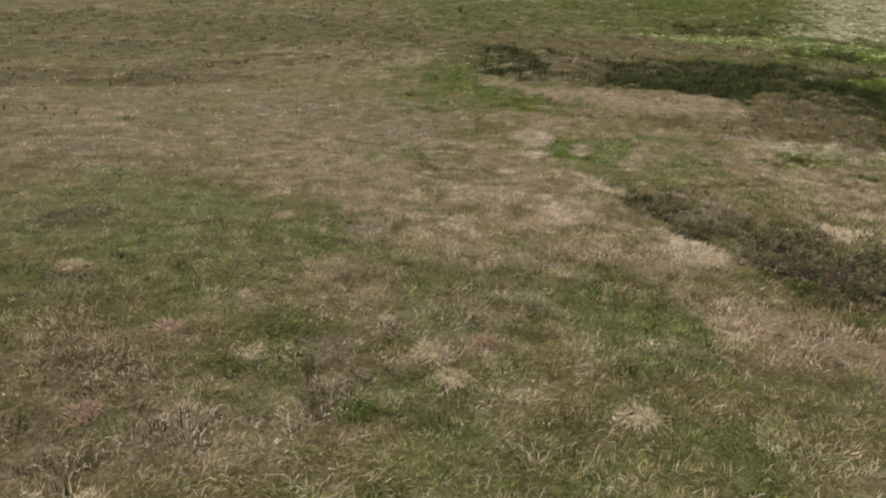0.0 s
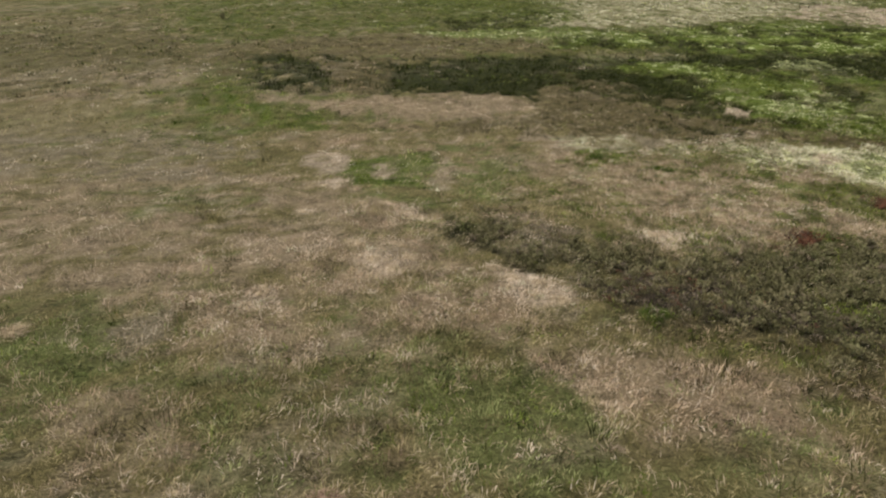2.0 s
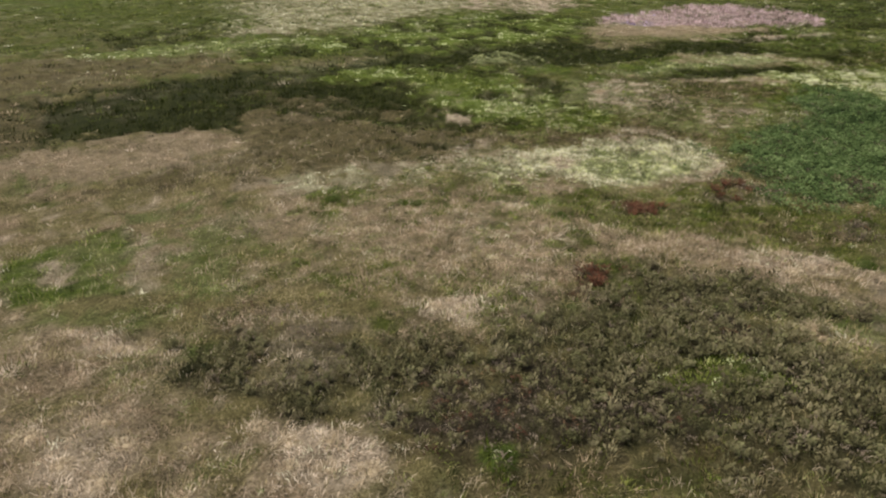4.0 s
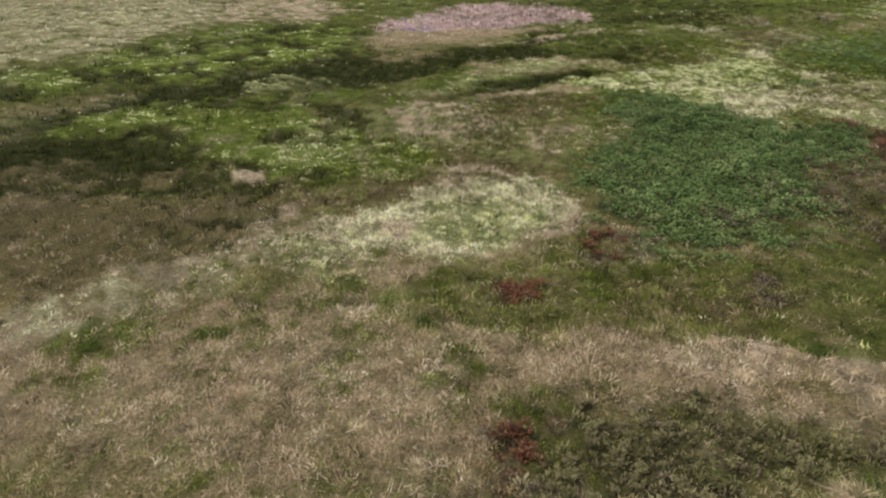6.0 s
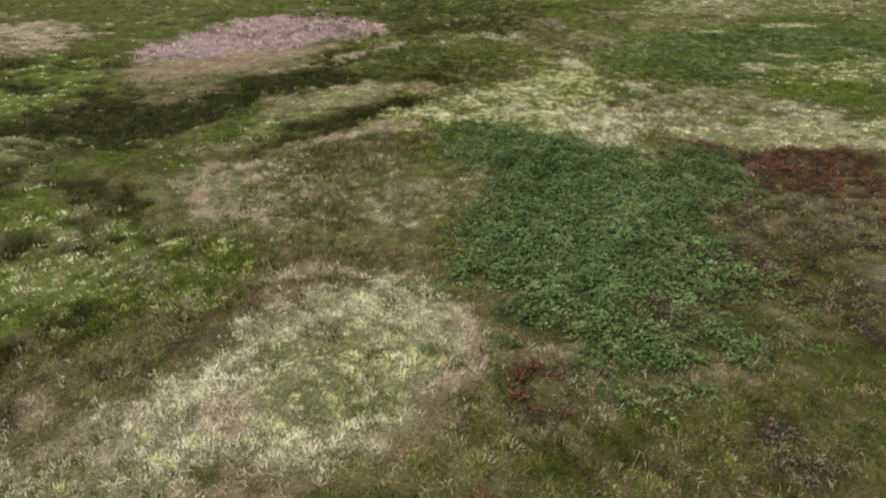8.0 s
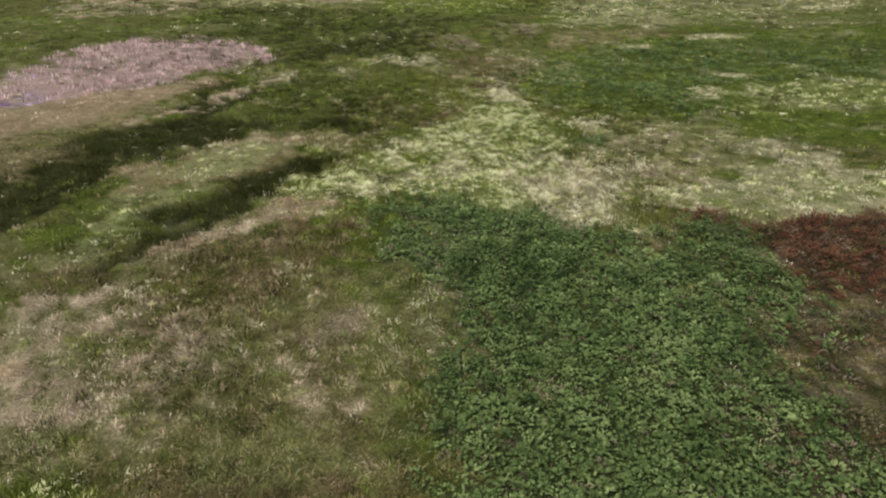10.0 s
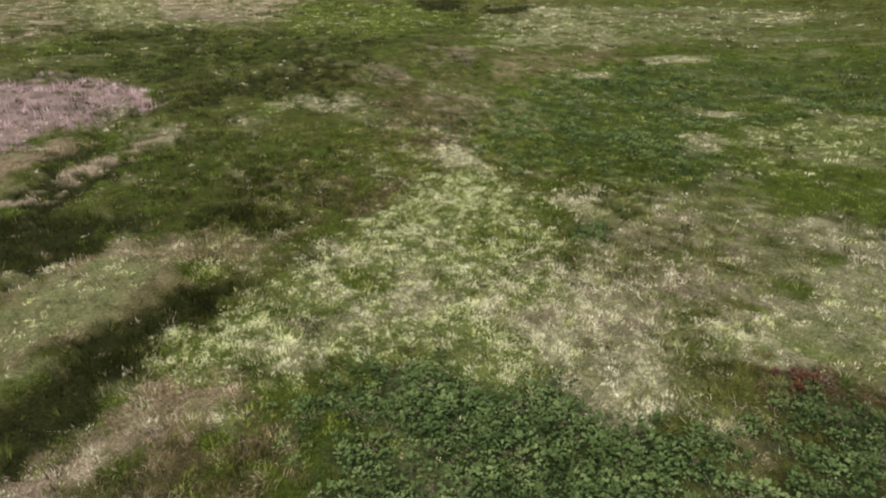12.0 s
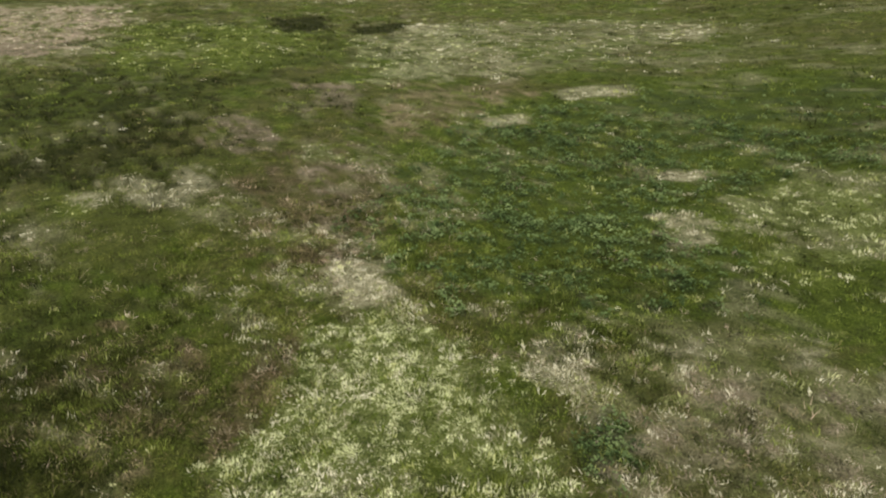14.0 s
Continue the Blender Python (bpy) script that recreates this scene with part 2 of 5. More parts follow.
area("brown", 0.8, (31.3, 69.1), (36.3, 62.7), (37.9, 58.9), (39.9, 54.0), (41.1, 50.3), (43.9, 48.5), (47.7, 46.2), (51.6, 45.0), (57.1, 49.0), (64.1, 50.5), (68.6, 46.3), (70.0, 40.7), (53.9, 35.9), (51.9, 39.7), (50.2, 41.3), (44.1, 43.8), (39.9, 48.3), (36.6, 48.1), (31.5, 49.4), (28.4, 52.3), (24.3, 56.2))
area("brown", 0.6, (10.5, 77.1), (16.4, 70.6), (22.8, 70.8), (29.1, 65.0), (39.3, 58.9), (49.0, 48.8), (47.7, 44.5), (44.0, 44.9), (39.0, 48.2), (32.7, 50.9), (28.0, 53.7), (21.4, 53.8), (16.2, 58.7), (8.4, 65.9))
area("pale", 0.4, (13.3, 69.9), (22.0, 68.8), (23.5, 67.0), (17.7, 64.9), (13.0, 66.1))
area("grey", 0.6, (17.6, 65.8), (23.5, 67.0), (27.5, 60.3), (26.8, 54.7), (21.7, 56.1), (17.1, 61.0))
area("pale", 0.45, (22.4, 55.8), (29.5, 53.1), (33.0, 48.9), (32.5, 45.0), (28.5, 45.9), (23.9, 50.0), (21.3, 53.6))
area("white", 0.5, (37.8, 49.1), (41.1, 47.3), (43.5, 43.8), (39.6, 42.3), (35.8, 43.7), (33.5, 45.5), (31.1, 47.4), (28.0, 48.6), (26.1, 49.3), (23.8, 52.0), (25.3, 54.5), (28.2, 52.1), (31.4, 49.3))
area("sward", 0.4, (37.6, 45.5), (39.6, 42.3), (37.3, 41.6), (35.3, 43.9))
area("grey", 0.7, (31.3, 52.5), (32.4, 49.6), (30.6, 47.8), (29.5, 49.4))
area("pale", 0.5, (50.2, 45.1), (53.0, 42.4), (50.7, 40.0), (48.0, 41.8), (47.1, 44.0))
area("white", 0.9, (45.0, 43.5), (47.4, 42.4), (49.8, 41.1), (50.7, 38.0), (49.8, 35.7), (47.6, 34.2), (45.9, 33.7), (43.2, 33.8), (42.1, 34.5), (40.6, 36.3), (39.2, 36.7), (38.0, 38.9), (37.7, 41.1), (36.3, 42.2), (34.8, 43.9), (34.9, 45.6), (36.6, 46.2), (38.2, 46.2), (40.1, 46.0), (42.8, 45.1))
area("sward", 0.65, (43.6, 42.2), (46.2, 41.5), (47.4, 39.3), (47.4, 36.3), (45.4, 35.0), (43.1, 34.9), (41.0, 36.3), (39.4, 37.9), (38.8, 40.0), (40.6, 41.8))
area("sward", 0.65, (37.0, 46.8), (38.6, 43.4), (37.4, 40.6), (34.3, 40.3), (33.6, 45.3))
area("pale", 0.7, (41.2, 44.2), (41.9, 41.7), (39.2, 40.9), (38.8, 42.0), (39.7, 43.4))
area("white", 0.95, (48.9, 36.1), (48.2, 34.4), (46.0, 33.6), (42.8, 33.9), (42.4, 34.6), (44.2, 35.1), (46.2, 34.8))
area("pale", 0.9, (49.7, 36.2), (48.3, 34.4), (46.0, 33.6), (42.7, 33.9), (42.3, 34.5), (44.2, 35.1), (46.2, 34.8), (48.0, 35.4))
area("dry", 0.6, (36.5, 42.3), (37.9, 40.8), (38.1, 38.2), (36.7, 37.7), (35.1, 39.8), (34.8, 42.2))
area("pale", 0.4, (37.2, 52.1), (40.3, 49.4), (40.8, 43.3), (38.9, 40.9), (35.5, 41.4), (33.1, 44.0), (32.9, 48.1))
area("grey", 0.9, (32.6, 42.0), (33.7, 39.3), (32.5, 38.5), (31.5, 40.1))
area("sedge", 0.85, (32.6, 41.4), (33.5, 39.3), (33.1, 38.9), (32.2, 40.8))
area("pale", 0.85, (32.1, 40.6), (33.0, 38.7), (32.4, 38.5), (31.7, 40.0))
area("meadow", 0.6, (37.7, 38.3), (39.9, 34.3), (41.4, 32.0), (38.4, 30.9), (35.7, 29.5), (34.2, 31.7), (33.8, 34.5), (34.9, 36.9))
area("olive", 0.45, (37.7, 38.3), (39.9, 34.3), (41.4, 32.0), (38.4, 30.9), (35.7, 29.5), (34.2, 31.7), (33.8, 34.5), (34.9, 36.9))
area("red", 0.85, (37.0, 35.0), (37.7, 33.5), (36.0, 32.4), (35.2, 33.2), (35.7, 34.2))
# broad-leaved bed and the olive ground before it
area("olive", 0.7, (44.8, 34.0), (44.0, 29.9), (44.1, 24.9), (50.7, 18.3), (44.8, 14.5), (34.6, 17.0), (34.8, 20.2), (35.8, 22.9), (36.0, 26.5), (36.1, 29.6), (39.3, 31.5))
area("brown", 0.45, (38.7, 29.9), (42.0, 26.0), (41.2, 20.7), (37.1, 21.1), (36.2, 25.6), (36.5, 29.0))
area("olive", 0.6, (70.7, 41.4), (73.4, 39.6), (57.6, 35.3), (46.6, 33.3), (50.9, 35.8))
area("red", 0.5, (44.5, 32.5), (45.3, 30.4), (42.3, 29.6), (41.1, 31.4))
area("heath", 0.45, (41.6, 25.3), (42.3, 22.7), (39.5, 23.0), (39.0, 24.7))
area("grey", 0.5, (43.1, 26.3), (43.4, 25.3), (41.1, 25.2), (41.3, 26.1))
area("leafy", 0.97, (73.9, 39.9), (78.8, 35.4), (80.4, 30.4), (75.9, 28.2), (68.3, 25.9), (67.5, 22.4), (61.5, 21.5), (56.6, 21.6), (50.9, 22.4), (47.5, 23.8), (46.1, 26.3), (45.6, 28.5), (46.5, 31.5), (46.7, 33.4), (49.1, 34.3), (51.7, 34.9), (55.0, 33.8), (56.9, 35.2), (63.8, 35.7), (67.8, 38.5))
area("leafy", 0.9, (64.0, 35.8), (67.8, 34.4), (69.4, 31.6), (70.7, 29.5), (71.2, 24.4), (68.1, 22.6), (63.6, 22.4), (60.8, 22.8), (59.4, 21.2), (55.8, 21.2), (53.3, 24.9), (53.9, 35.4), (59.2, 35.8), (62.3, 36.0))
area("leafy", 0.97, (78.2, 38.5), (79.2, 37.3), (79.1, 34.9), (77.5, 33.5), (75.5, 32.7), (74.2, 30.4), (69.9, 31.7), (67.5, 32.4), (68.3, 38.7), (72.4, 38.7), (74.4, 40.7))
area("leafy", 0.35, (70.0, 40.9), (72.1, 36.6), (71.4, 32.1), (68.6, 31.7), (66.8, 34.4), (63.7, 36.0), (64.5, 39.4))
area("leafy", 0.75, (74.2, 30.4), (70.2, 20.5), (65.8, 21.6), (67.7, 34.0))
area("olive", 0.5, (46.5, 31.7), (46.8, 28.4), (48.8, 25.7), (47.0, 23.9), (45.4, 22.5), (43.3, 21.3), (41.5, 20.8), (40.8, 23.7), (41.8, 27.8), (43.2, 30.6))
area("leafy", 0.5, (46.2, 31.5), (46.9, 27.9), (46.1, 25.3), (43.9, 24.7), (42.4, 27.7), (43.6, 30.6))
area("red", 0.4, (44.8, 32.8), (45.1, 30.4), (43.3, 30.0), (42.7, 32.2))
area("red", 0.35, (42.7, 32.6), (43.2, 30.6), (41.0, 30.4), (40.6, 31.9))
area("heath", 0.5, (41.9, 25.1), (42.3, 22.6), (40.3, 23.2), (40.2, 25.1))
area("heath", 0.35, (51.9, 27.8), (51.4, 25.6), (53.2, 22.6), (47.9, 23.1), (47.6, 25.5), (49.4, 28.0))
area("red", 0.3, (50.8, 26.2), (52.0, 22.6), (48.4, 22.9), (47.9, 25.6))
area("red", 0.45, (49.6, 23.1), (49.4, 21.0), (47.5, 21.9), (47.7, 23.3))
area("heath", 0.45, (56.5, 24.9), (55.9, 22.0), (52.0, 22.8), (52.6, 25.2))
area("olive", 0.5, (57.3, 21.7), (57.0, 15.0), (50.7, 14.6), (43.4, 17.9), (43.7, 21.2), (45.4, 23.8), (46.0, 28.0), (48.8, 26.4))
area("brown", 0.35, (57.3, 21.7), (57.0, 15.0), (50.7, 14.6), (43.4, 17.9), (43.7, 21.2), (45.4, 23.8), (46.0, 28.0), (48.8, 26.4))
area("leafy", 0.65, (55.9, 23.6), (55.8, 19.7), (48.9, 19.4), (45.5, 20.9), (46.2, 24.3), (45.2, 28.5))
area("shrub", 0.55, (58.9, 21.4), (56.3, 15.3), (48.8, 16.4), (45.5, 20.6), (48.9, 22.6))
area("red", 0.3, (56.6, 21.3), (56.3, 15.3), (48.8, 17.4), (47.1, 21.0), (49.9, 23.1))
area("red", 0.4, (57.3, 20.6), (57.8, 14.7), (53.0, 15.8), (53.9, 20.2))
area("olive", 0.5, (58.9, 20.5), (58.5, 14.4), (50.7, 14.6), (42.8, 18.2), (43.4, 20.1), (44.7, 22.7), (48.9, 22.8))
area("red", 0.9, (72.3, 19.0), (74.2, 14.8), (73.7, 11.2), (68.0, 11.3), (65.2, 12.6), (65.7, 17.0), (67.6, 19.9))
area("red", 0.4, (64.8, 21.8), (65.3, 17.1), (64.2, 12.3), (56.8, 13.0), (56.8, 16.8), (58.5, 20.4), (60.1, 22.0))
area("red", 0.6, (76.5, 23.1), (73.7, 18.7), (70.6, 19.3), (73.0, 22.7))
area("red", 0.7, (70.6, 20.9), (73.7, 18.0), (75.3, 14.1), (70.1, 9.9), (61.6, 11.8), (63.5, 16.7), (62.9, 19.5), (65.3, 21.1))
area("leafy", 0.5, (68.4, 25.5), (66.4, 20.9), (63.3, 22.1), (63.6, 25.3))
area("red", 0.75, (70.4, 18.9), (73.2, 15.5), (75.0, 11.9), (72.4, 9.7), (62.8, 16.4), (63.9, 18.5), (65.1, 20.8), (67.9, 20.4))
area("heath", 0.6, (63.2, 21.8), (63.9, 18.5), (59.0, 18.1), (59.4, 21.2), (60.5, 22.4))
area("pale", 0.6, (70.3, 20.6), (69.9, 19.2), (68.9, 19.9), (69.0, 21.2))
area("pale", 0.6, (63.4, 33.4), (63.3, 32.6), (62.6, 32.8), (62.7, 33.4))
area("dry", 0.5, (59.4, 32.3), (59.6, 31.5), (57.8, 32.1), (58.0, 32.6))
area("brown", 0.5, (71.2, 42.6), (70.8, 39.9), (68.9, 39.5), (68.8, 41.8))
# far marsh and herb beds
area("pale", 0.5, (99.9, 214.5), (135.5, 122.6), (106.1, 108.9), (87.5, 107.7), (73.7, 102.4), (67.2, 103.5), (47.6, 107.7))
area("white", 0.5, (99.9, 214.5), (135.5, 122.6), (106.1, 108.9), (87.5, 107.7), (73.7, 102.4), (67.2, 103.5), (47.6, 107.7))
area("grey", 0.2, (99.9, 214.5), (135.5, 122.6), (106.1, 108.9), (87.5, 107.7), (73.7, 102.4), (67.2, 103.5), (47.6, 107.7))
area("meadow", 0.4, (76.2, 138.5), (79.0, 119.1), (72.2, 104.3), (61.7, 105.1), (57.6, 107.9))
area("olive", 0.5, (137.7, 131.5), (148.9, 102.5), (115.2, 85.8), (102.6, 86.1), (93.5, 98.0), (83.1, 103.1), (94.0, 107.8))
area("brown", 0.5, (12.2, 177.4), (55.5, 119.5), (36.0, 102.0), (22.5, 111.9), (7.3, 119.1))
area("dry", 0.45, (32.0, 133.2), (41.6, 128.3), (38.4, 107.8), (28.6, 111.4))
area("white", 0.3, (72.0, 152.4), (107.5, 120.0), (81.0, 104.9), (58.9, 107.1), (57.4, 119.5))
area("brown", 0.6, (7.3, 119.1), (22.1, 110.0), (37.7, 99.4), (45.3, 86.3), (32.0, 86.4), (22.1, 89.4), (5.6, 98.0))
area("mosaic", 0.97, (50.9, 105.2), (63.6, 98.9), (72.7, 101.2), (82.4, 102.5), (92.7, 97.4), (101.4, 89.2), (99.3, 80.8), (84.5, 73.9), (76.8, 75.8), (69.5, 78.9), (60.8, 79.9), (57.3, 83.1), (54.9, 87.3), (43.1, 90.9))
area("flower", 0.7, (28.6, 107.3), (43.7, 107.7), (59.0, 100.0), (55.6, 94.9), (40.9, 100.1), (28.0, 103.2))
area("meadow", 0.6, (97.8, 82.1), (97.4, 75.6), (91.6, 65.9), (86.9, 68.0), (83.4, 72.0), (87.4, 76.2))
area("sedge", 0.85, (21.5, 87.7), (31.8, 85.9), (43.6, 83.5), (45.6, 73.8), (53.9, 77.5), (40.7, 60.2), (38.1, 62.0), (38.1, 65.2), (33.4, 66.9), (29.2, 65.1), (26.3, 70.1), (22.9, 70.9), (16.6, 71.0), (13.1, 72.3), (3.9, 77.8), (5.4, 95.5))
area("dry", 0.7, (3.7, 76.2), (12.4, 69.3), (15.5, 70.1), (22.7, 69.4), (25.8, 69.1), (29.1, 65.0), (30.1, 61.5), (37.4, 65.0), (36.5, 62.0), (32.6, 59.0), (27.7, 60.7), (24.7, 60.2), (19.2, 61.8), (14.2, 63.1), (11.4, 64.9), (3.3, 70.7))
area("pale", 0.75, (28.9, 64.5), (30.2, 61.6), (37.4, 65.0), (36.5, 62.0), (32.6, 59.0), (29.2, 60.0))
area("dry", 0.55, (25.5, 88.8), (31.7, 85.6), (40.6, 78.8), (38.7, 76.7), (30.3, 82.5))
area("brown", 0.55, (12.2, 86.5), (19.9, 82.0), (26.1, 77.6), (23.8, 74.5), (16.8, 77.5))
area("grey", 0.4, (39.7, 79.3), (45.6, 75.7), (43.4, 69.0), (37.4, 71.5))
area("sedge", 0.7, (23.1, 85.2), (50.5, 82.6), (46.9, 67.1), (37.2, 55.4), (38.6, 50.0), (32.4, 51.9), (30.4, 62.7), (26.9, 68.0), (23.0, 74.0))
area("sedge", 0.6, (24.6, 87.1), (57.8, 85.2), (58.5, 75.1), (48.4, 69.6), (36.1, 74.4), (28.8, 72.9), (23.1, 78.0))
area("sedge", 0.65, (37.1, 64.5), (45.8, 66.0), (41.8, 55.5), (35.1, 50.2), (32.6, 52.6))
area("olive", 0.6, (-7.3, 156.9), (81.1, 165.5), (59.6, 118.1), (45.7, 105.4), (24.9, 107.3), (-0.2, 103.5), (-5.8, 121.2))
area("sedge", 0.45, (36.8, 118.2), (53.1, 123.3), (58.0, 114.8), (46.2, 106.5), (33.6, 107.6))
area("brown", 0.7, (11.0, 89.4), (20.8, 88.5), (17.5, 73.6), (12.2, 70.9), (10.1, 76.4))
area("sedge", 0.85, (17.2, 85.0), (33.7, 88.4), (40.1, 83.4), (47.8, 80.8), (59.6, 83.1), (67.1, 77.2), (50.7, 56.9), (42.1, 57.8), (39.9, 61.7), (39.8, 67.3), (30.0, 62.2), (26.8, 66.1), (22.5, 70.5), (16.2, 73.6))
area("dry", 0.6, (11.8, 68.4), (19.8, 68.9), (26.1, 67.3), (30.0, 62.2), (37.7, 65.7), (36.7, 61.7), (29.1, 59.0), (21.7, 59.4), (14.7, 61.3), (11.1, 64.2))
area("brown", 0.6, (18.1, 58.8), (26.5, 58.8), (35.6, 59.7), (42.7, 58.8), (50.0, 56.0), (44.9, 49.6), (38.2, 51.9), (28.6, 52.8), (22.7, 55.2))
area("sedge", 0.6, (26.3, 58.2), (35.2, 59.0), (42.1, 57.8), (49.7, 55.6), (46.6, 51.9), (38.9, 53.0), (30.8, 54.4))
area("lime", 0.6, (49.2, 71.2), (54.9, 74.0), (51.5, 67.4), (46.6, 66.2))
area("sedge", 0.92, (41.0, 86.9), (52.2, 83.8), (57.9, 81.6), (60.8, 79.9), (69.0, 78.5), (77.0, 75.3), (84.4, 74.2), (90.0, 65.1), (97.4, 57.7), (96.3, 52.2), (88.4, 53.6), (83.5, 57.7), (74.5, 58.6), (68.0, 62.3), (61.9, 66.5), (59.0, 71.5), (53.8, 75.1), (49.5, 80.2), (38.7, 82.7))
area("green", 0.6, (58.1, 71.9), (62.2, 66.8), (66.8, 66.5), (68.0, 62.3), (62.2, 62.0), (58.2, 64.8))
area("sward", 0.5, (63.9, 74.7), (68.9, 73.4), (70.9, 68.7), (63.9, 66.9), (60.6, 69.8))
area("meadow", 0.5, (45.8, 88.4), (52.9, 84.6), (56.6, 83.0), (54.7, 80.1), (50.2, 81.1), (43.4, 84.4))
area("mosaic", 0.9, (40.6, 79.7), (48.2, 78.5), (55.8, 74.7), (61.1, 67.1), (58.2, 60.3), (59.0, 56.5), (62.8, 55.7), (55.0, 48.0), (51.8, 46.1), (47.8, 47.8), (45.4, 50.3), (43.0, 52.6), (42.4, 56.2), (43.2, 61.6), (44.9, 68.6), (43.2, 71.8))
area("lime", 0.92, (52.2, 70.9), (56.4, 69.1), (57.4, 64.4), (51.0, 61.0), (47.2, 61.6), (47.5, 65.5))
area("lime", 0.85, (49.4, 51.8), (53.7, 47.3), (50.4, 45.6), (47.5, 47.6), (46.0, 49.9))
area("sedge", 0.7, (37.0, 79.6), (44.9, 74.1), (46.9, 70.9), (43.8, 63.2), (42.4, 58.5), (41.5, 54.6), (39.7, 55.4), (38.2, 60.6), (37.1, 63.8), (31.7, 69.9))
area("brown", 0.45, (35.8, 77.3), (40.6, 68.4), (42.3, 61.6), (40.5, 58.8), (37.4, 64.2), (31.7, 69.9))
area("brown", 0.85, (32.2, 70.7), (36.4, 62.9), (38.8, 57.0), (39.8, 53.9), (36.9, 52.0), (33.7, 53.5), (30.6, 55.3), (25.2, 57.9))
area("sedge", 0.85, (51.9, 58.2), (54.4, 54.4), (51.8, 53.8), (50.2, 55.9))
area("sedge", 0.75, (61.6, 65.7), (62.2, 62.0), (61.6, 57.9), (57.6, 55.1), (56.2, 58.4))
area("lime", 0.5, (51.5, 56.9), (55.1, 52.5), (53.0, 47.2), (48.6, 45.0), (45.8, 50.1), (47.1, 54.3))
area("flower", 0.4, (48.5, 59.7), (52.2, 56.8), (53.5, 53.0), (48.6, 51.9), (45.0, 55.0))
area("pale", 0.92, (43.6, 57.3), (44.6, 55.5), (43.3, 54.5), (42.4, 56.1))
area("pale", 0.9, (60.5, 54.9), (61.2, 53.1), (58.4, 51.6), (58.2, 53.2))
area("sward", 0.6, (71.8, 57.2), (83.9, 56.5), (86.9, 52.4), (86.3, 49.2), (80.2, 51.2), (75.1, 53.9), (68.4, 54.3))
area("sedge", 0.9, (66.8, 54.6), (73.4, 53.2), (84.0, 48.8), (92.0, 44.8), (83.3, 44.9), (73.2, 49.6), (67.6, 52.7))
area("dry", 0.55, (63.4, 56.6), (65.4, 52.7), (71.3, 48.9), (77.0, 43.7), (71.7, 44.7), (66.7, 50.2), (62.0, 54.1))
area("lilac", 0.8, (104.9, 83.2), (112.6, 82.3), (120.8, 80.5), (104.2, 71.3), (98.5, 72.8), (97.9, 76.8))
area("pale", 0.55, (116.3, 127.1), (126.2, 108.9), (114.5, 95.8), (102.0, 93.4), (94.8, 106.6))
area("lavender", 1, (111.6, 81.7), (127.9, 81.9), (138.1, 77.6), (139.5, 67.2), (126.8, 56.5), (118.4, 56.7), (111.6, 64.9), (101.5, 69.1), (99.9, 71.8))
area("lavender", 1, (103.5, 84.5), (113.6, 79.9), (124.7, 79.4), (131.4, 75.6), (135.0, 71.2), (129.6, 61.1), (123.6, 55.7), (118.2, 55.8), (114.5, 61.4), (109.9, 66.0), (104.8, 70.2), (103.1, 74.3), (96.6, 79.8))
area("dry", 0.85, (96.4, 73.3), (102.7, 67.2), (108.5, 64.5), (99.8, 62.6), (92.4, 67.9), (92.8, 71.3))
area("dry", 0.8, (96.6, 79.8), (102.7, 74.1), (104.4, 70.0), (108.7, 64.5), (113.0, 56.9), (104.4, 59.9), (100.5, 63.4), (95.7, 66.0), (93.0, 68.9), (87.3, 73.5))
area("meadow", 0.6, (87.3, 73.5), (93.0, 68.9), (100.5, 63.4), (103.3, 58.5), (97.3, 58.5), (93.0, 61.3), (88.0, 62.4), (83.8, 64.0), (78.7, 67.7))
# eastern marsh: channels, tongues, swells
area("olive", 0.75, (94.9, 55.4), (105.0, 54.9), (114.3, 51.5), (128.2, 44.5), (128.9, 31.6), (101.8, 33.1), (93.2, 37.4), (89.2, 41.8), (91.5, 48.2), (93.6, 51.8))
area("green", 0.5, (100.2, 53.6), (110.8, 47.8), (111.1, 38.7), (102.1, 34.7), (95.4, 40.1), (94.8, 48.9))
area("sedge", 0.45, (103.5, 53.4), (106.3, 46.3), (98.8, 43.2), (93.0, 47.5), (94.4, 52.0))
area("sedge", 0.6, (142.4, 61.4), (155.6, 46.5), (138.6, 36.1), (127.4, 38.7), (124.0, 48.6), (118.7, 54.8))
area("olive", 0.6, (137.2, 87.1), (145.0, 78.8), (153.5, 61.1), (159.6, 42.0), (139.4, 41.4), (129.9, 56.2), (134.4, 68.9))
area("sedge", 0.95, (84.9, 61.7), (91.9, 65.8), (94.3, 58.3), (95.5, 54.9), (96.1, 50.4), (92.4, 49.8), (89.0, 52.8), (87.0, 55.3))
area("sedge", 0.85, (101.2, 60.4), (105.2, 56.5), (117.3, 51.6), (115.3, 49.8), (105.9, 52.8), (98.4, 54.8), (95.2, 57.7))
area("pale", 0.6, (95.0, 61.6), (97.4, 59.5), (102.8, 58.1), (110.3, 56.4), (116.7, 51.3), (111.5, 52.3), (103.7, 56.5), (95.5, 58.8))
area("sedge", 0.6, (107.1, 61.1), (112.2, 56.9), (115.8, 53.2), (110.3, 54.2), (103.1, 58.1))
area("meadow", 0.7, (79.1, 56.3), (83.1, 58.3), (85.5, 54.7), (88.1, 53.0), (90.9, 49.3), (92.7, 45.2), (92.4, 39.7), (88.6, 42.3), (86.3, 44.4), (84.9, 46.8), (83.1, 48.9), (81.5, 50.8), (80.0, 52.5))
area("sward", 0.55, (82.2, 55.7), (86.9, 52.6), (89.6, 49.5), (86.9, 48.3), (83.3, 50.2), (81.0, 52.9))
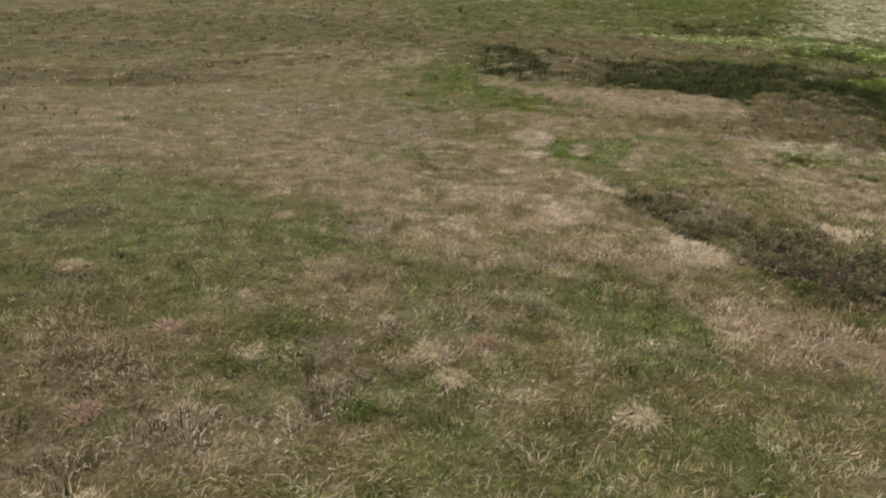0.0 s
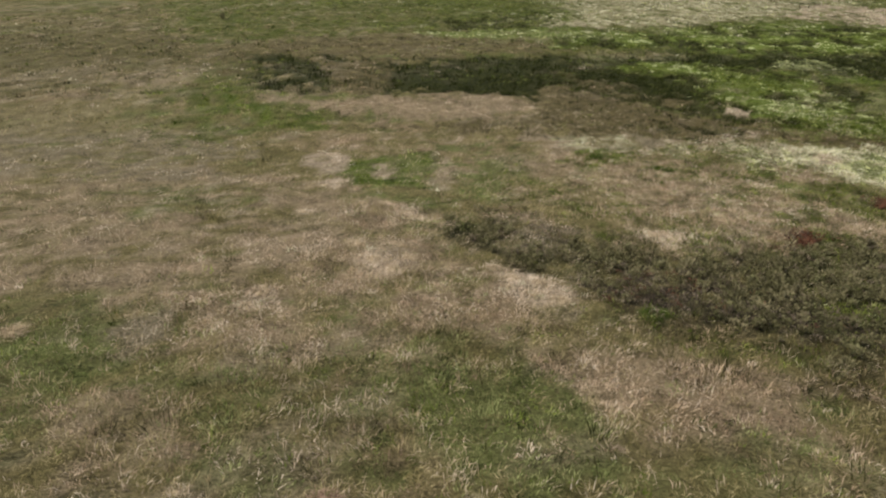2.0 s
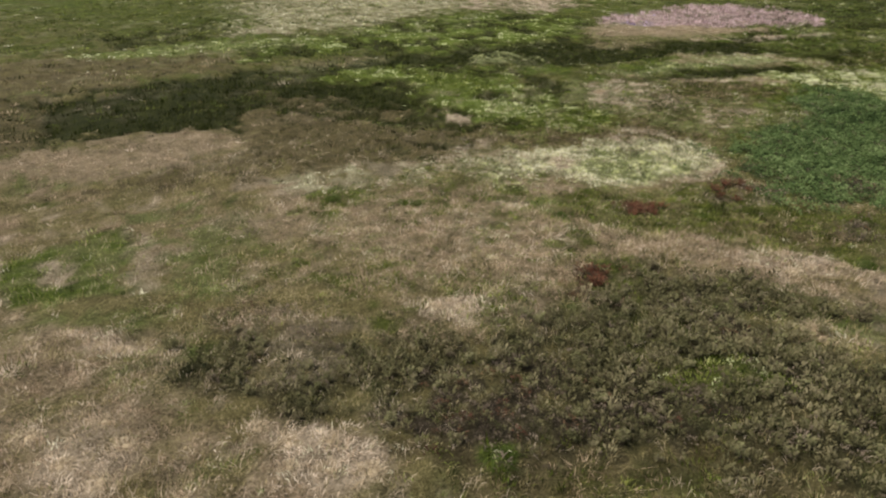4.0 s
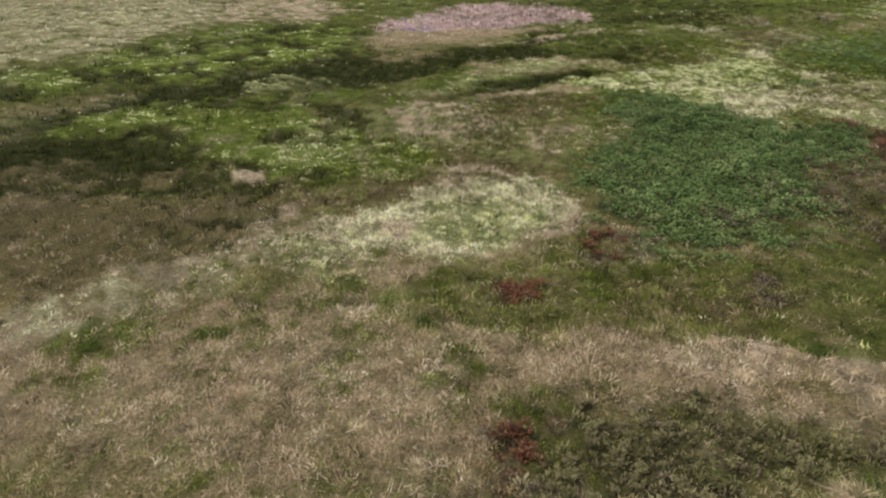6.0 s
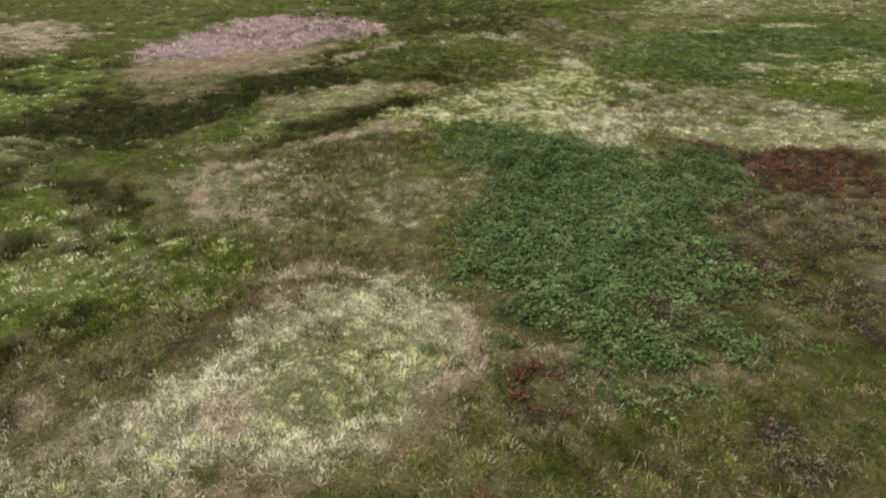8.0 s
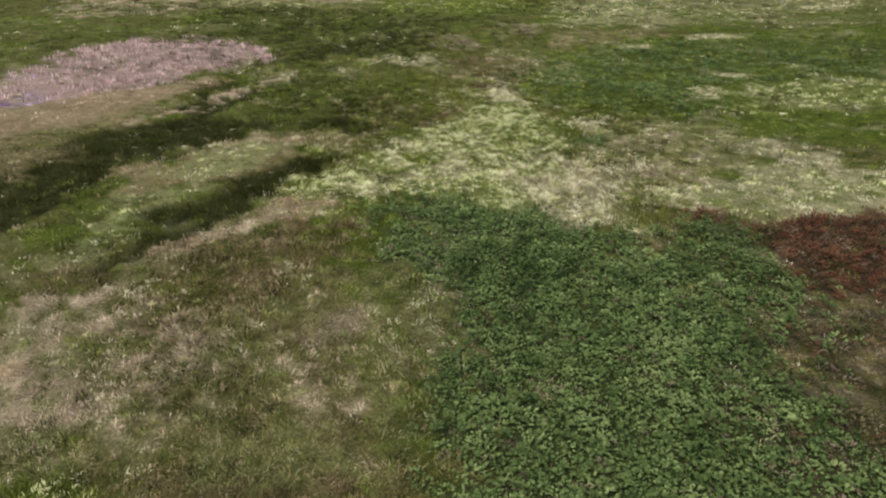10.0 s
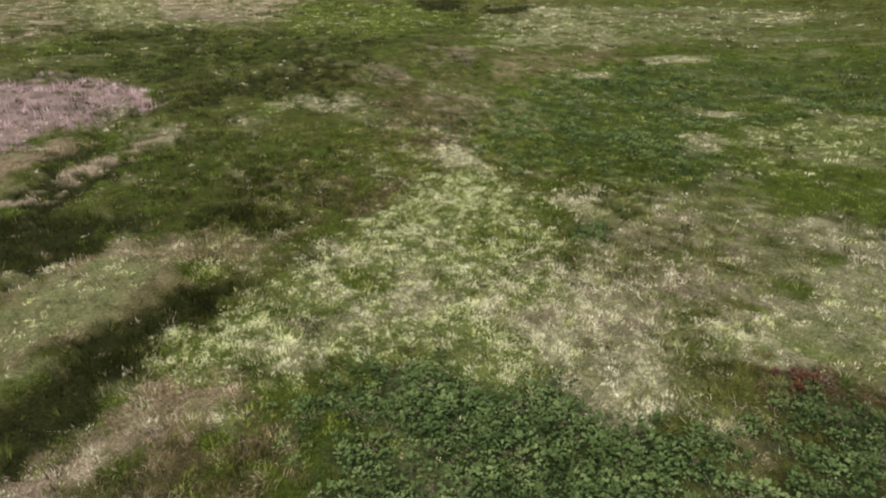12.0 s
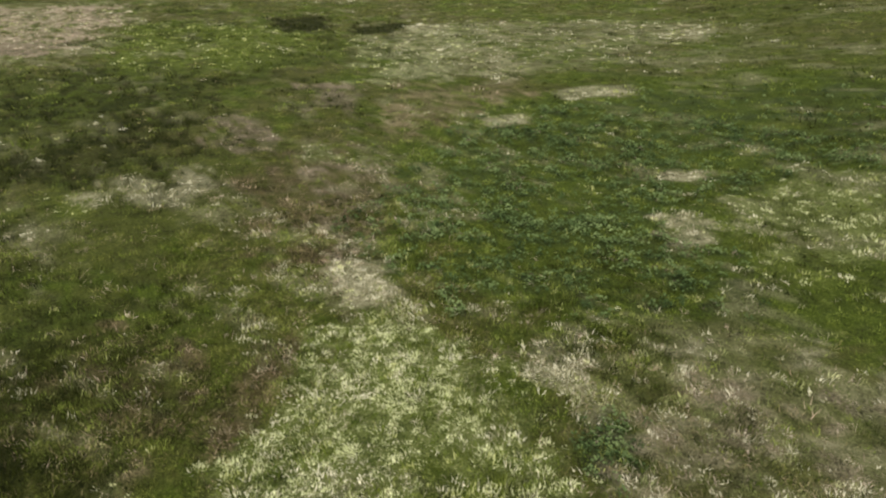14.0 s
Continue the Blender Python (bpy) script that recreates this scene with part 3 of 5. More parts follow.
area("sward", 0.4, (91.8, 50.1), (92.8, 45.3), (92.6, 40.7), (90.7, 42.5), (89.8, 46.0))
area("lime", 0.92, (88.2, 47.3), (88.4, 44.6), (86.3, 44.3), (86.4, 46.7))
area("sedge", 0.85, (73.6, 53.3), (76.0, 54.6), (77.8, 51.6), (80.1, 50.3), (83.1, 49.4), (84.8, 46.8), (86.3, 43.7), (83.5, 44.0), (81.6, 45.4), (79.3, 47.4), (77.4, 49.4), (75.4, 50.6))
area("sedge", 0.4, (71.2, 52.0), (74.8, 50.3), (78.7, 47.7), (80.4, 45.9), (79.2, 45.6), (76.0, 47.9), (72.6, 49.5))
area("dry", 0.65, (70.9, 50.3), (72.8, 49.6), (75.5, 48.7), (77.9, 47.0), (79.8, 45.1), (78.8, 42.8), (76.5, 42.3), (74.8, 44.7), (73.4, 46.2), (71.8, 47.5))
area("white", 0.6, (72.9, 48.2), (74.5, 48.0), (74.9, 46.6), (73.3, 46.4), (72.3, 47.7))
area("pale", 0.5, (73.7, 50.3), (74.3, 49.1), (72.9, 48.2), (72.3, 49.3))
area("turf", 0.6, (69.1, 43.9), (70.0, 39.8), (64.4, 36.0), (57.7, 36.0), (53.9, 36.2), (54.2, 43.7), (58.1, 46.7), (62.6, 45.8))
area("turf", 0.7, (62.4, 58.7), (62.1, 49.3), (63.3, 45.5), (61.2, 41.9), (54.1, 42.2), (54.5, 52.8))
area("pale", 0.45, (61.6, 54.1), (62.6, 46.4), (60.0, 42.5), (55.4, 44.1), (55.6, 50.5))
area("grey", 0.5, (62.9, 43.9), (64.5, 39.4), (61.7, 39.6), (60.6, 41.8), (61.2, 43.6))
area("pale", 0.4, (60.0, 42.1), (60.2, 39.0), (56.9, 39.1), (57.0, 41.2))
area("brown", 0.5, (62.3, 55.5), (68.5, 55.8), (70.4, 52.1), (73.2, 48.9), (75.0, 45.0), (73.5, 40.7), (68.9, 39.7), (67.2, 44.0), (63.3, 45.5), (62.1, 49.3))
area("dry", 0.6, (69.3, 51.7), (72.0, 51.1), (75.1, 49.5), (77.2, 47.0), (75.0, 46.2), (73.1, 48.7), (70.3, 50.0))
area("pale", 0.55, (73.2, 49.8), (76.4, 46.8), (75.0, 45.0), (72.5, 46.8), (72.0, 49.4))
area("sward", 0.45, (64.7, 56.0), (65.4, 54.2), (65.5, 51.7), (64.5, 49.2), (63.1, 49.7), (62.8, 52.8), (62.5, 54.7))
area("lime", 0.5, (65.0, 54.4), (65.4, 52.1), (64.7, 51.4), (64.1, 53.4))
area("green", 0.4, (64.9, 49.4), (66.4, 46.9), (64.7, 45.7), (63.0, 47.4))
area("flower", 0.9, (101.5, 30.7), (98.6, 28.7), (94.2, 26.7), (89.7, 25.8), (84.5, 27.2), (82.1, 26.4), (78.3, 27.2), (76.0, 28.5), (74.9, 31.0), (75.9, 32.6), (77.5, 33.2), (79.3, 34.9), (79.2, 37.3), (77.6, 40.1), (76.1, 40.8), (76.8, 42.2), (79.0, 45.1), (80.7, 45.2), (84.4, 43.6), (87.0, 41.6), (90.8, 38.7), (96.5, 35.8), (100.3, 32.4))
area("white", 0.65, (84.7, 27.3), (84.9, 25.6), (81.3, 24.0), (78.2, 23.9), (76.2, 23.3), (73.0, 24.9), (73.4, 29.4), (74.8, 30.7), (77.5, 30.6))
area("white", 0.42, (84.2, 25.1), (82.3, 20.8), (79.8, 20.2), (78.0, 22.7), (75.9, 22.8), (73.0, 26.5), (73.3, 28.5), (78.5, 28.6))
area("white", 0.55, (85.1, 26.9), (83.6, 25.0), (78.1, 26.0), (75.5, 24.9), (73.0, 26.5), (73.3, 28.5), (75.1, 29.5), (80.3, 28.6))
area("sward", 0.5, (80.1, 27.1), (78.9, 25.2), (74.8, 25.2), (73.8, 27.9))
area("white", 0.45, (89.1, 40.5), (89.5, 35.0), (86.8, 30.1), (82.8, 29.6), (81.1, 31.3), (83.8, 40.7))
area("white", 0.5, (79.7, 43.4), (80.0, 39.7), (79.3, 37.8), (77.6, 40.1), (76.8, 41.7))
area("white", 0.55, (82.1, 41.3), (82.7, 38.2), (81.4, 36.2), (80.0, 36.3), (80.0, 39.7))
area("white", 0.9, (105.0, 31.5), (105.4, 28.7), (101.2, 29.0), (101.1, 31.5))
area("brown", 0.7, (95.1, 38.4), (98.7, 35.7), (99.6, 34.1), (94.7, 35.6), (92.5, 38.1))
area("white", 0.45, (94.6, 24.9), (94.6, 21.3), (90.7, 22.7), (91.1, 25.4))
area("lime", 0.6, (91.2, 32.2), (90.3, 28.3), (87.3, 28.7), (87.8, 31.7))
area("lime", 0.5, (86.7, 38.7), (87.0, 35.8), (84.6, 36.2), (84.4, 38.7))
area("lime", 0.5, (77.1, 41.3), (76.7, 39.9), (75.5, 40.0), (75.8, 41.0))
area("leafy", 0.7, (75.8, 38.4), (77.4, 35.3), (75.1, 32.9), (71.6, 32.1), (70.2, 35.0), (72.0, 36.6), (73.3, 38.3))
area("brown", 0.5, (121.3, 34.9), (124.7, 29.1), (126.5, 22.9), (113.7, 24.6), (105.2, 27.2), (105.4, 31.5), (106.3, 34.7), (112.3, 35.5))
area("grey", 0.35, (121.9, 29.1), (123.5, 23.6), (111.7, 25.7), (106.7, 29.2), (111.9, 30.4))
area("olive", 0.7, (120.7, 61.2), (117.0, 48.3), (107.0, 36.6), (98.9, 37.0), (95.2, 38.4), (92.6, 42.3), (91.6, 47.0), (91.3, 50.5))
area("sedge", 0.6, (115.2, 59.2), (112.3, 49.1), (106.0, 38.5), (99.1, 37.8), (95.2, 38.4), (93.0, 42.4), (92.2, 47.2), (92.0, 50.7))
area("green", 0.45, (115.2, 59.2), (108.7, 42.3), (104.0, 36.7), (95.2, 38.4), (93.3, 43.4), (92.7, 51.0))
area("brown", 0.35, (101.9, 47.6), (103.5, 42.6), (100.5, 38.6), (95.2, 38.4), (94.6, 42.5), (97.4, 46.3))
area("sedge", 0.5, (98.0, 48.2), (96.7, 43.9), (92.6, 42.3), (92.3, 44.9), (93.7, 47.6))
# long green field with white patches
area("green", 0.75, (110.2, 26.5), (124.8, 21.4), (134.1, 12.6), (136.6, -2.3), (133.2, -26.7), (114.8, -37.7), (80.9, -0.4), (87.3, 7.6), (91.5, 14.5), (87.7, 21.5), (94.1, 24.5), (99.7, 26.9))
area("leafy", 0.4, (113.6, 26.4), (117.2, 17.6), (100.3, 22.2), (98.4, 27.2), (101.1, 27.9))
area("leafy", 0.35, (130.3, 13.8), (124.8, -20.4), (115.2, -26.6), (96.8, -9.4), (103.2, -4.4), (107.9, 0.7), (109.5, 9.9), (120.4, 16.7))
area("leafy", 0.35, (108.4, 20.2), (108.3, 10.5), (100.5, 9.7), (93.4, 14.2), (96.4, 19.9), (99.2, 23.0))
area("brown", 0.45, (122.6, 10.1), (120.9, 3.6), (113.8, 6.4), (114.2, 12.2))
area("turf", 0.65, (94.0, 24.1), (94.5, 14.8), (87.1, 10.7), (83.0, 14.7), (79.8, 20.2), (79.0, 23.0), (79.8, 24.8), (84.1, 24.8), (87.3, 23.9))
area("green", 0.45, (88.9, 19.3), (88.4, 12.6), (84.3, 14.5), (83.4, 20.3))
area("brown", 0.5, (86.7, 12.0), (86.9, 10.2), (83.8, 12.6), (84.1, 13.7))
area("turf", 0.6, (79.8, 25.3), (78.0, 22.7), (75.9, 22.8), (73.3, 24.6), (73.0, 26.5), (75.7, 26.2))
area("olive", 0.5, (82.3, 20.8), (80.5, 20.0), (78.4, 22.2), (79.9, 22.6))
area("green", 0.55, (113.8, 24.8), (124.5, 15.2), (131.6, -6.1), (121.9, -22.2), (112.5, -23.2), (98.7, -7.1), (106.3, 5.5), (105.2, 11.4), (103.0, 19.6), (98.8, 26.0), (104.3, 26.9))
area("leafy", 0.2, (113.8, 24.8), (124.5, 15.2), (131.6, -6.1), (121.9, -22.2), (112.5, -23.2), (98.7, -7.1), (106.3, 5.5), (105.2, 11.4), (103.0, 19.6), (98.8, 26.0), (104.3, 26.9))
area("white", 0.5, (105.3, 11.8), (104.4, 8.1), (101.5, 9.5), (102.2, 12.8))
area("white", 0.55, (106.3, 6.1), (104.6, 2.7), (100.8, 5.1), (102.0, 8.0))
area("flower", 0.65, (105.7, 2.0), (105.2, -5.8), (100.0, -10.1), (91.4, -2.4), (94.8, 2.0), (96.0, 8.0), (96.8, 10.8))
area("lime", 0.92, (98.5, 9.5), (97.8, 7.2), (95.1, 8.9), (96.2, 10.8))
area("lime", 0.6, (103.7, -0.5), (103.2, -4.4), (99.6, -1.7), (100.5, 1.6))
area("white", 0.8, (111.6, 6.4), (110.9, 4.1), (109.4, 4.9), (110.1, 7.1))
area("white", 0.55, (184.8, 9.2), (168.0, -26.2), (147.3, -31.6), (145.3, -14.1), (141.0, 3.2), (144.7, 17.0))
area("meadow", 0.5, (146.7, 17.3), (138.7, 1.9), (133.2, 12.9), (124.8, 21.4), (127.6, 22.6))
area("white", 0.65, (136.7, 2.7), (134.7, -5.3), (130.0, -2.3), (131.4, 4.1))
area("white", 0.6, (130.0, 12.5), (129.4, 8.8), (126.4, 10.2), (126.8, 13.2))
area("white", 0.5, (148.0, -7.4), (145.3, -22.2), (142.8, -33.9), (134.7, -27.8), (136.7, -13.2))
area("white", 0.55, (124.1, 43.2), (123.7, 37.0), (116.9, 37.0), (117.2, 41.8))
area("lime", 0.5, (119.4, 49.0), (123.2, 43.1), (118.9, 42.9), (116.4, 47.6))
area("pale", 0.4, (195.5, 118.1), (218.1, 97.4), (217.7, 62.8), (179.0, 57.4), (165.4, 79.4), (154.9, 96.5))
area("lime", 0.55, (177.5, 48.0), (178.0, 30.2), (158.0, 31.5), (153.1, 44.8))
area("lime", 0.55, (156.0, 77.6), (154.2, 65.6), (147.1, 65.2), (147.0, 73.8))
area("sward", 0.5, (243.5, 105.8), (226.7, 49.1), (197.2, 45.5), (180.1, 47.1), (172.2, 55.1), (171.6, 67.1), (171.4, 79.6))
area("grey", 0.7, (186.7, 66.4), (182.3, 54.6), (174.7, 54.7), (177.1, 62.9))
area("lime", 0.7, (196.1, 46.4), (193.2, 31.9), (182.7, 18.4), (165.2, 20.6), (165.9, 33.3), (166.5, 44.1))
area("sedge", 0.8, (199.3, 23.7), (196.2, 14.1), (182.2, 16.6), (182.0, 25.6))
area("sedge", 0.8, (183.6, 13.6), (185.7, 4.0), (175.7, 7.7), (175.6, 14.4))
area("sward", 0.45, (175.6, 14.4), (173.2, -2.9), (142.5, 8.5), (146.2, 19.4))
area("green", 0.6, (168.2, 78.4), (162.4, 45.9), (154.3, 32.7), (139.1, 36.4), (143.4, 44.6), (134.7, 57.8), (130.2, 64.6))
area("sedge", 0.5, (168.2, 78.4), (162.4, 45.9), (154.3, 32.7), (139.1, 36.4), (143.4, 44.6), (134.7, 57.8), (130.2, 64.6))
area("sedge", 0.5, (143.9, 44.7), (138.9, 35.9), (125.8, 37.4), (126.0, 43.5), (127.2, 47.9))
area("grey", 0.6, (139.1, 36.4), (135.2, 30.7), (124.2, 32.8), (130.2, 35.8))
area("grey", 0.55, (146.8, 26.4), (145.1, 20.8), (134.9, 23.6), (137.1, 27.2))
area("white", 0.55, (120.7, 45.5), (124.1, 43.4), (123.3, 37.0), (118.4, 36.7), (116.4, 39.1), (118.2, 43.0))
area("white", 0.55, (117.0, 49.0), (118.8, 46.8), (113.3, 46.6), (113.7, 48.1))
area("green", 0.5, (90.9, 24.8), (90.6, 22.3), (88.1, 23.7), (88.5, 25.7))
area("white", 0.5, (96.0, 24.6), (96.2, 21.1), (92.5, 22.1), (92.2, 24.5), (93.5, 25.6))
area("grey", 0.6, (85.2, 26.6), (84.5, 24.1), (81.7, 25.5), (82.2, 27.5))
# white bed beside the red stand
area("white", 0.95, (77.9, 22.5), (79.4, 19.6), (80.6, 17.1), (84.0, 12.7), (84.8, 8.5), (80.9, 8.3), (79.0, 3.5), (71.0, 5.3), (74.5, 12.2), (74.7, 17.1), (75.1, 20.6), (76.0, 22.8))
area("white", 0.95, (78.2, 22.4), (79.5, 18.2), (76.6, 18.7), (75.7, 22.3))
area("white", 0.6, (84.6, 12.4), (84.7, 7.8), (82.2, 9.2), (82.0, 13.3))
area("white", 0.95, (78.2, 22.4), (79.5, 20.3), (78.8, 18.5), (76.4, 20.5), (75.7, 22.2), (77.1, 22.7))
area("white", 0.6, (82.0, 15.7), (84.4, 9.7), (82.5, 10.2), (79.8, 16.0))
area("sward", 0.55, (78.7, 18.6), (80.6, 12.6), (75.6, 13.0), (73.1, 17.5), (75.4, 19.5))
area("pale", 0.5, (102.4, 57.4), (105.5, 56.5), (109.7, 55.2), (115.1, 52.4), (112.9, 51.7), (107.2, 54.2), (103.3, 55.8), (99.9, 56.6))
area("lime", 0.5, (77.4, 18.9), (77.8, 16.5), (75.8, 17.4), (75.4, 19.7))
area("red", 0.8, (75.4, 22.1), (75.5, 20.1), (74.2, 19.3), (73.4, 20.1), (74.3, 22.3))
area("green", 0.97, (89.5, 25.8), (90.8, 23.4), (89.4, 22.7), (87.2, 23.8), (87.5, 26.1))
area("leafy", 0.9, (89.5, 25.8), (90.8, 23.4), (89.4, 22.7), (87.2, 23.8), (87.5, 26.1))
area("white", 0.9, (79.7, 21.8), (80.2, 18.7), (80.2, 15.0), (80.1, 11.5), (77.5, 9.6), (73.3, 12.9), (74.0, 15.7), (75.3, 17.2), (75.4, 19.3), (76.5, 21.7))
area("white", 0.5, (85.5, 27.1), (85.7, 25.1), (79.7, 24.8), (73.7, 26.2), (73.1, 28.4), (77.8, 28.3))
area("white", 0.45, (86.6, 27.8), (86.6, 24.2), (82.7, 21.3), (79.1, 22.5), (76.6, 24.7), (78.0, 31.1))
area("grey", 0.3, (85.6, 27.2), (85.1, 24.9), (82.0, 21.7), (78.7, 23.2), (77.5, 26.6), (80.6, 29.1))
area("white", 0.9, (79.5, 21.7), (79.7, 19.1), (79.4, 17.3), (77.7, 15.9), (75.4, 18.2), (74.9, 21.4), (76.6, 22.7), (78.3, 22.6))
area("white", 0.6, (82.5, 15.4), (82.3, 13.9), (80.6, 14.9), (81.1, 16.6))
area("pale", 0.5, (231.1, 82.8), (222.6, 47.7), (190.0, 47.9), (174.3, 54.0), (176.8, 68.9))
area("grey", 0.5, (186.1, 70.4), (185.7, 56.2), (175.7, 55.7), (177.5, 67.6))
area("lime", 0.6, (192.7, 45.3), (186.0, 31.4), (182.4, 16.8), (161.4, 19.7), (158.1, 33.0), (158.5, 43.0))
area("lime", 0.25, (199.5, -6.1), (154.1, -49.1), (137.3, -44.5), (122.1, -29.1), (134.2, -12.2), (144.2, 4.1))
area("green", 0.35, (178.0, -9.2), (148.5, -44.2), (126.5, -24.7), (134.9, -12.7), (142.9, 1.0))
area("white", 0.45, (161.0, -27.7), (152.7, -35.6), (145.3, -30.7), (151.6, -22.6))
area("lime", 0.8, (88.3, 47.3), (88.3, 46.0), (87.9, 44.8), (86.4, 44.2), (86.0, 45.7), (87.0, 46.9))
area("dry", 0.3, (91.1, 51.1), (92.5, 47.8), (93.3, 45.1), (91.4, 45.1), (89.7, 48.0), (88.6, 50.3))
area("lime", 0.55, (85.3, 38.2), (85.5, 36.5), (84.0, 36.0), (83.3, 37.5))
area("lime", 0.45, (89.8, 36.1), (89.5, 33.9), (88.0, 33.9), (88.2, 36.0))
area("white", 0.6, (105.9, 31.4), (105.6, 28.0), (102.5, 29.1), (102.2, 31.2))
area("leafy", 0.8, (73.6, 22.4), (73.7, 19.7), (70.5, 19.1), (66.9, 20.4), (64.7, 18.0), (62.8, 16.4), (59.1, 18.9), (60.4, 22.0), (64.5, 23.2), (69.2, 23.2))
area("brown", 0.4, (75.9, 21.6), (75.1, 16.9), (73.0, 17.3), (73.5, 21.0))
area("flower", 0.5, (77.8, 22.2), (80.8, 17.7), (83.6, 12.9), (80.9, 8.3), (78.7, 5.3), (73.7, 8.8), (75.4, 16.8), (75.9, 21.2))
area("pale", 0.35, (65.1, 56.2), (65.7, 49.7), (62.6, 45.1), (57.1, 42.9), (55.6, 50.5))
area("green", 0.4, (165.5, -1.8), (136.1, -36.2), (127.6, -37.2), (117.2, -25.6), (140.0, 2.8))
area("white", 0.5, (104.8, 11.8), (104.2, 8.7), (101.3, 10.1), (101.7, 13.1))
area("flower", 0.6, (105.4, 6.2), (104.3, 0.3), (101.3, -3.5), (97.6, -3.8), (96.8, 1.2), (99.1, 6.8), (102.0, 8.2))
area("lime", 0.7, (98.3, 9.0), (97.6, 6.2), (95.3, 8.2), (96.1, 10.4))
area("white", 0.3, (92.9, 23.6), (91.7, 16.1), (89.5, 9.6), (84.6, 9.5), (78.9, 16.3), (81.7, 27.4))
area("grey", 0.28, (89.8, 25.6), (89.7, 19.0), (86.5, 14.5), (80.2, 20.4), (82.4, 28.0))
area("olive", 0.5, (175.5, -45.9), (148.8, -54.3), (124.3, -40.4), (114.0, -26.8), (135.7, -19.1))
area("olive", 0.5, (63.7, 20.7), (63.1, 15.0), (52.2, 14.2), (47.8, 18.2), (53.0, 21.9))
area("heath", 0.35, (63.7, 20.7), (63.1, 15.0), (52.2, 14.2), (47.8, 18.2), (53.0, 21.9))
area("olive", 0.3, (19.5, 48.1), (38.7, 45.9), (32.3, 32.3), (26.0, 30.1), (18.4, 33.7), (17.0, 39.9))

# what grows together in a stand of each kind
MIX = {
    "meadow": {"meadow": 0.68, "turf": 0.1, "dry": 0.1, "pale": 0.12},
    "dry": {"dry": 0.52, "meadow": 0.26, "pale": 0.16, "turf": 0.06},
    "pale": {"pale": 0.74, "dry": 0.14, "white": 0.12},
    "green": {"green": 0.74, "olive": 0.16, "lime": 0.1},
    "lime": {"lime": 0.7, "flower": 0.14, "green": 0.16},
    "sedge": {"sedge": 0.82, "olive": 0.1, "brown": 0.08},
    "brown": {"brown": 0.6, "olive": 0.15, "sedge": 0.1, "dry": 0.15},
    "sward": {"sward": 0.72, "white": 0.16, "turf": 0.12},
    "olive": {"olive": 0.62, "meadow": 0.14, "green": 0.24},
    "shrub": {"shrub": 0.76, "heath": 0.14, "olive": 0.06, "meadow": 0.04},
    "leafy": {"leafy": 0.87, "olive": 0.07, "heath": 0.06},
    "red": {"red": 0.74, "olive": 0.12, "heath": 0.14},
    "lavender": {"lavender": 0.94, "dry": 0.06},
    "lilac": {"lilac": 0.9, "lavender": 0.1},
    "flower": {"flower": 0.68, "lime": 0.16, "white": 0.16},
    "grey": {"grey": 0.6, "pale": 0.15, "meadow": 0.25},
    "white": {"white": 0.72, "pale": 0.08, "sward": 0.2},
    "turf": {"turf": 0.6, "meadow": 0.24, "green": 0.1, "dry": 0.06},
    "heath": {"heath": 0.62, "shrub": 0.24, "red": 0.14},
}


def smooth(e0, e1, v):
    t = np.clip((v - e0) / (e1 - e0), 0, 1)
    return t * t * (3 - 2 * t)


